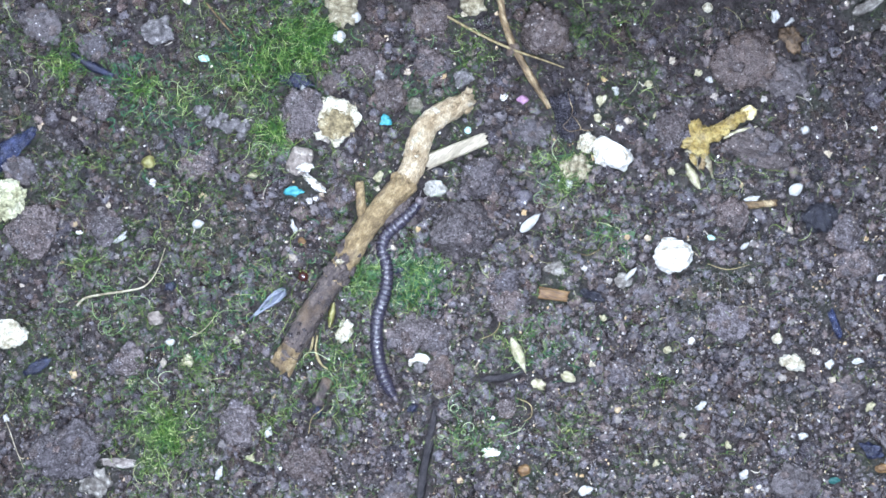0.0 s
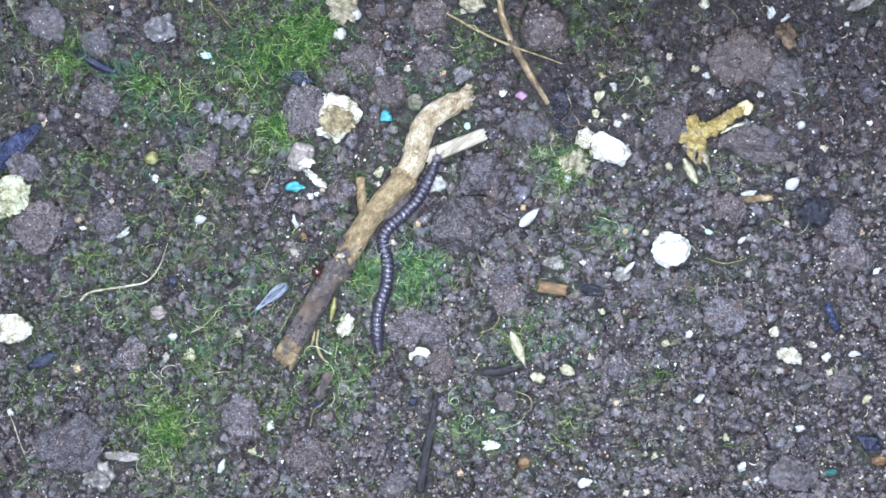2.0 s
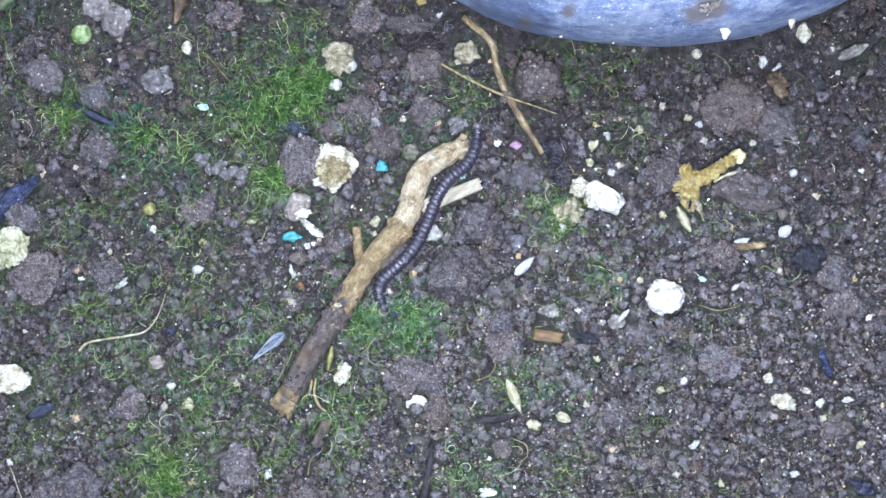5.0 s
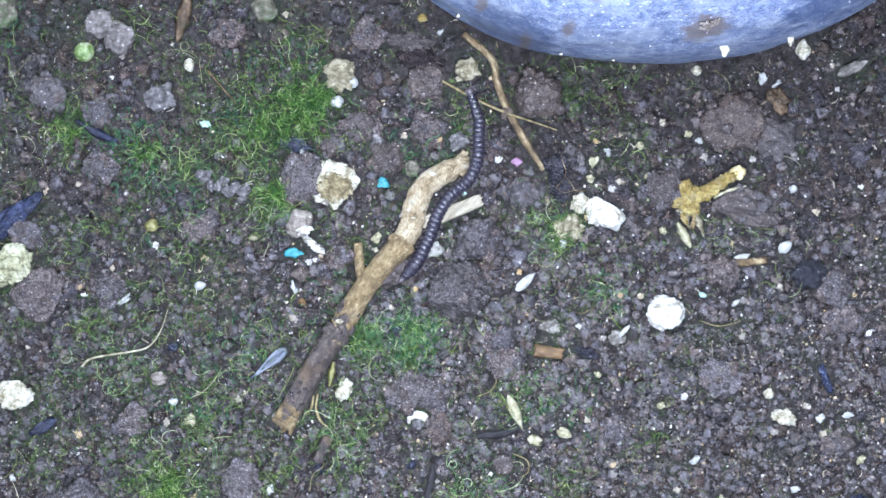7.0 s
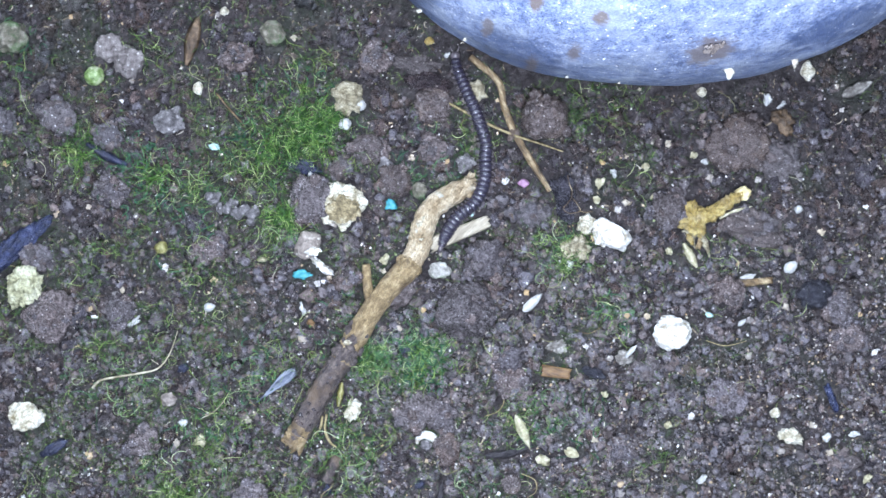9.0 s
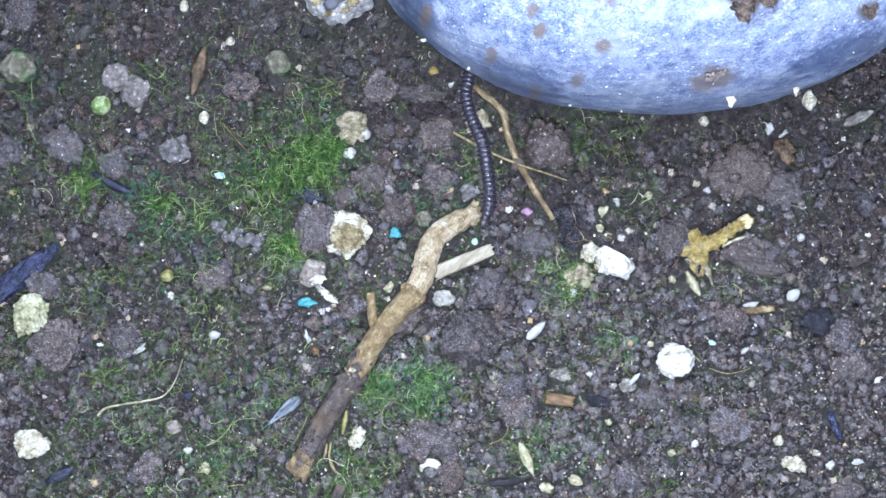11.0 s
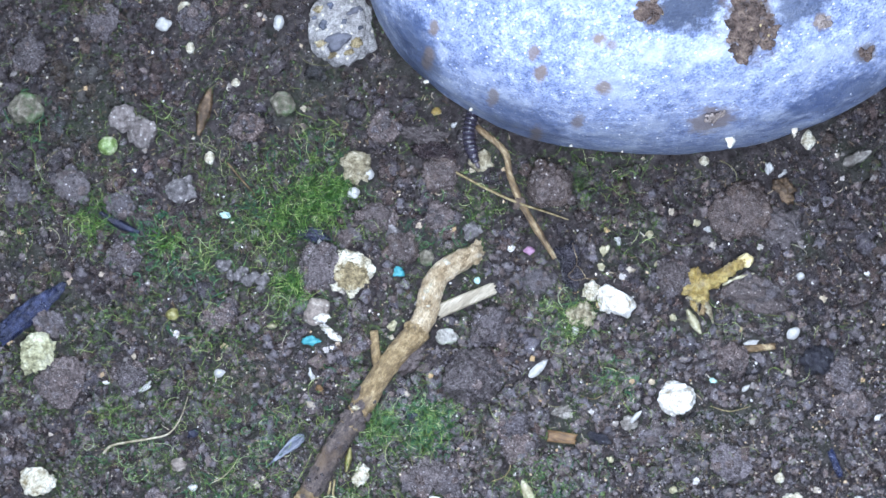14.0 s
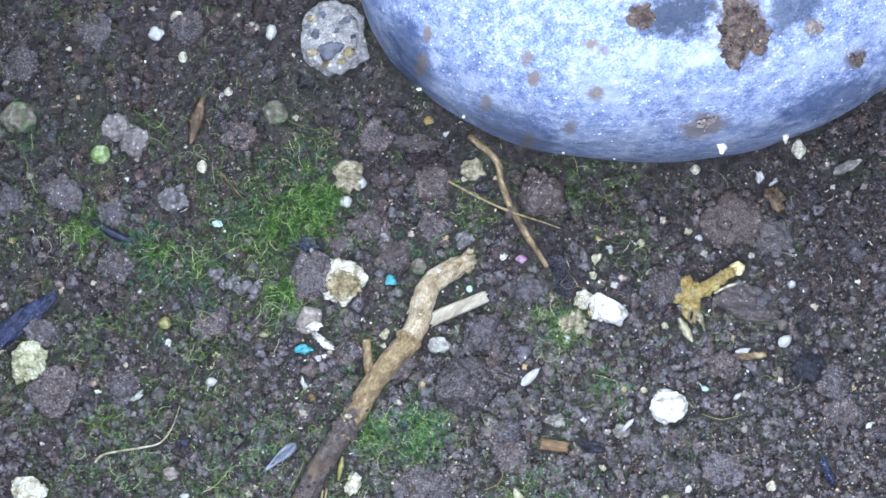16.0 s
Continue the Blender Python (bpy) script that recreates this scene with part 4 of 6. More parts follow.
def build_crumbs():
    P = "perlite"
    thing("perlite", rock(21, 3.45, 3.1, 2.4, 0.22, 5, 0.03, 0.7), PERLITE, (18.27, -0.38), "bright white rounded lump of perlite", P, 0.25, 10)
    thing("perlite", rock(22, 3.4, 2.6, 2.2, 0.2, 5, 0.03, 0.7), PERLITE, (13.25, 7.45), "white angular lump of perlite", P, 0.25, -30)
    thing("perlite", rock(23, 1.45, 1.63, 1.2, 0.5, 4, 0.2, 0.3), PERLITE_OLD, (11.34, 8.42), "small yellowish crumb of perlite", P, 0.25)
    ob = holder("perlite", (-8.56, 10.11), "white perlite lump with an ochre hollow", P)
    part("rim", moved(rock(24, 3.71, 3.80, 1.7, 0.35, 5, 0.15, 0.4), 0, 0, 0.35, 20), PERLITE_OLD, ob)
    part("core", moved(rock(25, 2.7, 2.3, 0.8, 0.4, 5, 0.12), 0.25, -0.2, 0.98), STAIN, ob, "ochre stained core")
    thing("perlite", rock(26, 2.98, 3.25, 2.2, 0.4, 5, 0.25, 0.3), YELLOWED, (-34.21, 3.99), "cream coloured lump of perlite", P, 0.25)
    thing("perlite", rock(27, 2.98, 2.71, 2.2, 0.28, 5, 0.1, 0.4), PERLITE_OLD, (-34.14, -6.72), "white and tan lump of perlite", P, 0.25, 30)
    thing("perlite", rock(28, 1.90, 1.18, 0.8, 0.6, 4, 0.5, 0.3), PERLITE_OLD, (27.87, -9.05), "ragged white crumb of perlite", P, 0.25, -20)
    arc = np.array([[0.72 * math.cos(a), 0.6 * math.sin(a), 0.25 + 0.12 * math.sin(a)] for a in np.linspace(-0.4, 3.3, 24)])
    thing("shell_chip", tube(arc, [0.1, 0.28, 0.36, 0.33, 0.26, 0.12], 10, 0.35, 29), PERLITE, (-1.83, -9.2), "white crescent-shaped chip of shell", "shell", 0.1)
    thing("pebble", rock(30, 0.9, 0.8, 0.7, 0.4, 4, 0.2), GREYROCK, (-1.85, -9.4), "small grey pebble inside a shell crescent", "pebble", 0.2)
    thing("perlite", rock(31, 1.4, 0.6, 0.6, 0.6, 4, 0.2), PERLITE, (3.90, -16.14), "flat white sliver of perlite", P, 0.2, 5)
    thing("perlite", rock(32, 2.08, 1.90, 1.4, 0.7, 4, 0.5), CLAY, (-7.83, 18.95), "tan crumbly lump of perlite", P, 0.3)
    thing("white_grain", rock(33, 0.90, 0.81, 0.7, 0.2, 3), HUSK_WHITE, (-6.90, 18.25), "smooth white mineral grain", "grain", 0.25)
    thing("white_grain", rock(34, 1.08, 0.99, 0.9, 0.25, 3), HUSK_WHITE, (-8.15, 16.75), "smooth white mineral grain", "grain", 0.25)
    thing("pebble", rock(35, 2.2, 2.3, 1.9, 0.3, 4, 0.1, 0.5), SANDY, (-11.19, 6.87), "brown-grey pebble with a white flake", "pebble", 0.25)
    thing("white_flake", rock(36, 1.18, 0.68, 0.35, 0.6, 4, 0.4, 0.4), PERLITE, (-10.75, 6.47), "small white flake on a pebble", "flake", -3.5, 10)
    thing("white_flake", rock(37, 1.81, 0.72, 0.5, 0.8, 4, 0.6, 0.3), PERLITE, (-10.22, 5.32), "torn white flake on the soil", "flake", 0.1, -40)
    thing("pebble", rock(38, 1.7, 1.35, 1.2, 0.35, 4, 0.1), QUARTZ_PEBBLE, (-0.6, 4.74), "whitish quartz pebble with a green tinge beside the twig", "pebble", 0.25, -15)
    thing("green_pebble", rock(39, 1.18, 1.36, 1.0, 0.3, 4), MOSSY, (-2.12, 11.31), "small greenish pebble by the twig", "pebble", 0.25)
    thing("paint_flake", rock(40, 1.08, 0.99, 0.5, 0.6, 3, 0, 0.6), TEAL, (-4.39, 10.16), "bright teal flake of old paint", "paint flake", 0.0)
    thing("paint_flake", rock(41, 1.63, 0.86, 0.5, 0.5, 3, 0, 0.8), TEAL, (-11.65, 4.52), "bright teal flake of old paint", "paint flake", 0.0, 3)
    thing("paint_flake", rock(42, 0.9, 0.55, 0.4, 0.6, 3, 0, 0.5), TEAL_PALE, (-18.66, 14.98), "faded pale teal paint flake", "paint flake", 0.0)
    thing("paint_flake", rock(43, 0.90, 0.72, 0.5, 0.5, 3, 0, 0.6), PINK, (6.31, 11.70), "small pink flake of paint", "paint flake", 0.0)
    thing("paint_flake", rock(44, 0.63, 0.45, 0.4, 0.5, 2), TEAL_PALE, (21.34, 0.87), "tiny pale teal paint flake", "paint flake", 0.0)
    ob = holder("insect_wing", (-13.86, -4.39), "pale blue translucent insect wing scale on soil", "wing")
    part("blade", moved(feather(11, 3.7, 1.2), 0.1, 0.1, 0.5, 40), WING, ob)
    thing("seed_husk", husk(2.17, 0.77, 0.7, 1), HUSK_WHITE, (6.91, 2.07), "slim white seed husk on the soil", "seed", 0.1, 42)
    thing("seed_husk", husk(2.98, 0.86, 0.8, 2), HUSK, (6.03, -8.38), "long beige seed husk on soil", "seed", 0.1, -68)
    thing("seed_husk", husk(1.36, 0.86, 0.7, 3), HUSK, (9.97, -10.13), "small pale greenish seed husk", "seed", 0.1, -25)
    thing("seed_husk", husk(1.36, 0.90, 0.7, 4), HUSK_WHITE, (27.90, 4.74), "small oval whitish seed on soil", "seed", 0.1, 40)
    thing("seed_husk", husk(0.99, 0.72, 0.7, 5), HUSK_WHITE, (-19.31, 1.99), "tiny white oval seed", "seed", 0.1, 10)
    thing("seed_husk", husk(0.85, 0.42, 0.5, 6), HUSK_WHITE, (24.01, 0.24), "tiny white sliver-like seed", "seed", 0.1, 40)
    thing("sheath", rock(46, 1.15, 1.75, 1.0, 0.5, 4, 0.3), PERLITE_OLD, (-7.75, -6.5), "cream crumb beside the twig", "perlite", 0.25, -15)
    thing("blue_shard", rock(47, 6.7, 1.99, 1.5, 0.45, 5, 0.12, 0.7), BLUEBLACK, (-35.11, 6.95), "glossy dark blue-black shard of slate", "shard", 0.2, 38)
    thing("blue_shard", rock(48, 3.0, 0.95, 0.8, 0.45, 4, 0.1, 0.6), BLUEDARK, (-32.20, -9.40), "dark blue-black shard of slate", "shard", 0.2, 28)
    thing("blue_shard", rock(49, 0.81, 2.62, 0.8, 0.4, 4, 0, 0.7), BLUEBLACK, (31.01, -5.88), "narrow dark blue shard of slate", "shard", 0.1, 15)
    thing("blue_shard", rock(50, 2.3, 1.2, 0.9, 0.5, 4, 0.1, 0.7), BLUEDARK, (34.10, -15.97), "dark blue-black shard of slate", "shard", 0.15, -20)
    thing("blue_shard", rock(51, 2.0, 0.8, 0.6, 0.5, 4, 0, 0.4), CLOD_DARK, (11.78, -3.73), "dark blue-black shard of slate", "shard", 0.2, -20)
    thing("tan_grain", rock(52, 0.99, 0.90, 0.8, 0.3, 3), RUST, (6.49, -17.49), "small orange grain of sand", "grain", 0.2)
    thing("tan_grain", rock(53, 0.90, 0.77, 0.8, 0.4, 3), PERLITE_OLD, (26.56, -7.08), "small cream grain of grit", "grain", 0.2)
    thing("pink_crumb", rock(54, 1.27, 1.08, 1.0, 0.4, 3), SANDY, (-22.70, -5.51), "pinkish pale crumb of clay", "crumb", 0.2)
    thing("yellow_grain", rock(55, 1.08, 0.99, 0.9, 0.2, 3), OLIVE, (-23.15, 6.88), "round olive yellow grain in moss", "grain", 0.2)
    thing("shell_chip", rock(56, 1.25, 1.2, 0.8, 0.5, 4, 0.2), CHIP, (14.3, -2.5), "pale ragged crumb under a white sliver", "crumb", 0.05)
    thing("white_flake", rock(57, 1.3, 0.42, 0.5, 0.3, 3), HUSK_WHITE, (14.75, -1.95), "narrow white sliver of shell", "shell", -1.3, 50)
    thing("shell_chip", rock(58, 1.3, 1.0, 0.4, 0.9, 4, 0.2), CHIP, (8.87, -1.45), "ragged pale grey flake of shell", "flake", 0.05)
    thing("white_grain", rock(59, 0.63, 0.59, 0.6, 0.2, 2), TEAL_PALE, (2.01, 9.36), "tiny round pale bead of grit", "bead", 0.1)
    rng = np.random.RandomState(8)
    ob = holder("grit_cluster", (-17.23, 9.94), "loose pale grey cluster of stuck grit", "grit")
    for k in range(14):
        u = k / 13 - 0.5
        part("grit", moved(rock(200 + k, 0.5 + 0.6 * rng.rand(), 0.5 + 0.5 * rng.rand(), 0.7, 0.5, 3), u * 3.6 + 0.2 * rng.randn(), -u * 0.9 + 0.35 * rng.randn(), 0.55 + 0.12 * rng.randn()), GREYROCK, ob)
    small = [((-14.98, 5.81), 14, 10, "cream"), ((-25.51, 0.83), 28, 10, "white"), ((-11.04, 12.55), 14, 10, "white"), ((-11.70, 1.76), 9, 22, "white"), ((-5.06, 5.67), 18, 14, "cream"), ((12.22, 10.33), 13, 12, "cream"),
             ((13.68, 12.50), 12, 14, "white"), ((12.48, 11.79), 22, 14, "cream"), ((21.04, 13.38), 13, 13, "white"), ((20.15, 13.87), 13, 12, "cream"), ((16.25, 12.99), 14, 12, "cream"), ((17.02, 10.60), 12, 16, "cream")]
    more = [((26.11, 18.33), 22, 14, "white"), ((27.31, 17.89), 18, 10, "white"), ((9.93, 5.05), 20, 14, "white"), ((24.61, 3.98), 28, 10, "white"), ((18.10, 6.11), 12, 14, "cream"), ((-21.55, -7.35), 14, 14, "white"),
            ((-34.56, -13.40), 12, 12, "white"), ((-17.68, -17.81), 22, 14, "white"), ((12.72, -5.43), 11, 14, "cream"), ((30.68, -9.19), 16, 13, "white"), ((32.91, -8.83), 18, 10, "white"), ((20.57, -12.46), 20, 12, "white")]
    last = [((7.60, -10.71), 18, 22, "cream"), ((28.59, -14.80), 16, 12, "white"), ((23.96, -17.99), 18, 14, "white"), ((-15.17, -16.59), 14, 12, "cream"), ((16.88, -16.96), 14, 12, "cream"), ((0.24, 22.21), 10, 10, "white"),
            ((17.86, -7.98), 14, 12, "cream"), ((-13.86, -14.61), 16, 12, "white"), ((-20.22, -8.87), 24, 18, "cream"), ((33.84, -12.46), 16, 12, "cream"), ((22.69, -15.61), 14, 10, "cream"), ((11.29, -19.12), 26, 16, "white")]
    for k, (at, w, d, tone) in enumerate(small + more + last):
        thing("white_grain" if tone == "white" else "cream_grain", rock(220 + k, w * 0.0452, d * 0.0452, 0.5, 0.8, 3, 0.3, 0.3), HUSK_WHITE if tone == "white" else HUSK, at,
              f"small {tone} mineral grain on soil", "grain", 0.15, k * 37 % 90)
    thing("blue_sliver", tube(lie([(-29.04, 15.34), (-27.41, 14.36), (-25.86, 13.66)], [0.3, 0.4, 0.3], 16) - np.array([*(-27.45, 14.45), 0]), [0.2, 0.36, 0.2], 8, 0.4, 31), BLUEDARK, (-27.45, 14.45), "thin blue-black sliver of slate", "shard", 0.2)
    thing("blue_shard", rock(260, 2.80, 1.36, 0.9, 0.5, 4, 0.2, 0.5), BLUEDARK, (-11.57, 13.34), "dark blue-black shard of slate", "shard", 0.25, -15)
    for k, at in enumerate([(-3.02, -1.63), (-2.36, -12.68), (-9.92, -12.95), (-3.56, -1.81), (-21.53, -2.96), (0.17, 27.10)]):
        thing("blue_shard", rock(262 + k, 0.99, 0.72, 0.6, 0.5, 3, 0.2, 0.5), BLUEDARK, at, "tiny blue-black shard of slate", "shard", 0.2, k * 50)
    thing("mossy_crumb", rock(270, 1.99, 1.81, 1.3, 0.6, 4, 0.5), CLAY, (10.54, 6.38), "crumbly pale lump with moss round it", "crumb", 0.3)
    thing("mossy_crumb", rock(271, 2.4, 2.0, 1.6, 0.5, 4, 0.4), CHIP, (-27.45, -18.57), "greenish pale pebble in moss", "pebble", 0.3)
    thing("straw_bit", slat(21, 2.80, 0.63, 0.25, 14, 5), STRAW, (25.06, 3.54), "short tan bit of straw", "straw", 0.0, 5)
    thing("tan_stub", rock(313, 2.4, 0.8, 0.8, 0.6, 4, 0.4, 0.3), SANDY, (-25.8, -16.9), "pale tan ragged stub of stalk", "stalk", 0.1, -4)
    thing("brown_pebble", rock(272, 1.63, 1.45, 1.3, 0.2, 4, 0, 0.4), CLOD_RED, (-25.32, -8.87), "small brown angular pebble", "pebble", 0.25)
    thing("tan_stub", splinter(23, 2.35, 1.18, 0.5, 16, 2.0), BARK_DIRTY, (-9.47, -11.29), "pale brown stub of stalk", "stalk", 0.0, 65)
    thing("shell_disc", rock(273, 1.72, 1.63, 0.6, 0.2, 4), CLOD_RED, (5.01, -12.55), "round pale flake of shell", "shell", 0.15)
    thing("glassy_flake", rock(274, 1.72, 1.54, 0.9, 0.4, 4, 0.2, 0.4), CLOD_PALE, (32.36, -11.16), "glassy pale grey flake", "flake", 0.15)
    thing("paint_flake", rock(275, 0.90, 0.54, 0.5, 0.5, 3), TEAL_DULL, (31.03, -18.35), "dull teal flake of paint", "paint flake", 0.1)
    thing("red_crumb", rock(276, 1.18, 0.72, 0.6, 0.4, 3), RUST, (34.92, -17.41), "rust red crumb of brick", "crumb", 0.2)
    thing("orange_crumb", rock(277, 0.59, 0.54, 0.5, 0.4, 3), RUST, (-11.08, 0.69), "tiny orange crumb of brick", "crumb", 0.1)
    thing("yellow_grain", rock(278, 0.81, 0.63, 0.6, 0.3, 3), RESIN, (-1.20, 23.36), "small yellow grain near the stone", "grain", 0.1)
    thing("yellow_grain", rock(279, 0.99, 0.54, 0.5, 0.3, 3), RESIN, (7.37, 18.56), "small yellow grain near the stone", "grain", 0.1)
    thing("sandy_crumb", rock(280, 1.9, 1.6, 1.4, 0.4, 4, 0.18), CLAY, (2.37, 19.19), "pale sandy crumb near the stone", "crumb", 0.3)
    thing("sandy_crumb", rock(281, 3.53, 2.26, 1.2, 0.6, 4, 0.5), CLOD_PALE, (-3.97, 3.30), "tan crumbly crust beside the twig", "crumb", 0.3, 30)
    thing("pebble", rock(310, 2.6, 2.3, 2.0, 0.35, 5, 0.12, 0.6), GREYROCK, (-22.46, 17.10), "pale grey angular pebble with white facets", "pebble", 0.3, 20)
    thing("pale_crumb", rock(311, 1.6, 1.4, 1.1, 0.45, 4, 0.2, 0.5), GREYROCK, (1.6, 13.5), "ragged pale grey crumb by the twig", "crumb", 0.2, 30)
    thing("pale_crumb", rock(312, 1.3, 1.8, 1.1, 0.45, 4, 0.2, 0.5), GREYROCK, (-4.8, 13.2), "pale grey angular crumb in the soil", "crumb", 0.25, 10)
    # round the stone and the upper bed
    ob = holder("conglomerate", (-9.19, 30.07), "pale sandy conglomerate pebble with dark slate bits", "pebble")
    lump = moved(rock(70, 6.15, 6.15, 3.4, 0.2, 5, 0.12, 0.4), 0, 0, 0.9)
    part("matrix", lump, MATRIX, ob)
    for k, (dx, dy, w, d) in enumerate([(0.2, -0.9, 2.2, 1.2), (-1.1, 0.3, 0.9, 0.8), (1.3, 1.3, 1.3, 0.6), (-0.5, 1.9, 0.5, 0.6), (0.6, 0.5, 0.4, 0.5), (-1.9, 1.0, 0.4, 0.3), (1.9, 0.0, 0.4, 0.3), (-1.4, -1.2, 0.8, 0.6), (-0.4, -2.1, 0.7, 0.5), (1.5, -1.2, 1.0, 0.7), (-1.6, 1.7, 0.8, 0.5), (0.9, -1.9, 0.8, 0.5)]):
        near = np.hypot(lump[0][:, 0] - dx, lump[0][:, 1] - dy) < 0.4
        z = lump[0][near, 2].max()
        part("inclusion", moved(rock(71 + k, w * 1.1, d * 1.1, 0.5, 0.7, 3, 0.2, 0.5), dx, dy, z - 0.1, 20), INCLUSION if k < 7 else STAIN, ob, "dark slate bit" if k < 7 else "tan mineral bit")
    thing("pebble", joined(moved(rock(80, 2.49, 2.26, 2.0, 0.4, 4, 0.2, 0.5), -0.7, 0.6), moved(rock(81, 2.71, 2.49, 2.0, 0.4, 4, 0.2, 0.5), 0.7, -0.5)), PINKROCK, (-26.39, 22.57), "pale grey two-lobed lump", "pebble", 0.25)
    thing("algae_bead", rock(82, 1.63, 1.54, 1.4, 0.15, 4), GREENBEAD, (-28.37, 20.86), "round bright green algae bead", "algae bead", 0.2)
    thing("mossy_pebble", rock(83, 2.17, 1.99, 1.6, 0.3, 4, 0.1), MOSSY, (-13.93, 24.24), "pebble with a green algae film", "pebble", 0.3)
    thing("mossy_pebble", rock(84, 2.80, 2.62, 2.0, 0.3, 4, 0.1), MOSSY, (-35.09, 24.06), "round pebble grown with green moss", "pebble", 0.3)
    for k, (at, w, d, lab) in enumerate([((-23.77, 30.95), 28, 24, "white"), ((-21.56, 28.93), 16, 22, "cream"), ((-14.16, 30.90), 20, 28, "white"), ((-17.77, 25.99), 16, 16, "cream"), ((-19.97, 19.76), 18, 24, "pale"), ((-21.97, 32.25), 30, 26, "cream"),
                                        ((29.49, 20.58), 24, 34, "cream"), ((20.84, 18.96), 18, 18, "pale"), ((28.53, 9.39), 16, 14, "white")]):
        thing("white_grain", rock(90 + k, w * 0.045, d * 0.045, 0.8, 0.3, 3), HUSK_WHITE if lab == "white" else PERLITE_OLD, at, f"small {lab} mineral grain", "grain", 0.2)
    thing("clay_ball", rock(99, 2.17, 1.72, 1.3, 0.6, 4, 0.5), CLAY, (-7.79, 19.21), "crumbly cream lump of perlite", "perlite", 0.3)
    thing("white_grain", rock(100, 0.99, 0.81, 0.8, 0.2, 3), HUSK_WHITE, (-6.91, 18.36), "smooth white mineral grain", "grain", 0.1)


build_crumbs()


# ---- clods of soil ----
HUMPS = []
BITS = {}


def crumbed(ob, seed):
    """Sets small crumbs on a clod's upper face, as pieces of it."""
    me = ob.data
    look_of = me.materials[0]
    if look_of.name not in BITS:
        BITS[look_of.name] = [shape("crumb", *rock(640 + k, 1.0, 0.9, 0.7, 0.6, 3, 0.25), look_of) for k in range(8)]
    rng = np.random.RandomState(seed)
    V = np.empty(len(me.vertices) * 3, np.float32)
    me.vertices.foreach_get("co", V)
    V = V.reshape(-1, 3)
    high, wide = V[:, 2].max(), V[:, 0].max()
    upper = np.flatnonzero(V[:, 2] > high * 0.15)
    for k in range(int(6 + 7 * wide / MM)):
        q = 0.35 + 0.75 * rng.rand() ** 2
        bit = new("crumb", BITS[look_of.name][rng.randint(8)])
        bit.parent = ob
        bit.matrix_basis = Matrix.Translation(V[upper[rng.randint(len(upper))]]) @ pose(0, 0, -0.12 * q * MM, rng.uniform(-25, 25), rng.uniform(-25, 25), rng.rand() * 360) @ Matrix.Diagonal((q, q, q, 1))
    return ob


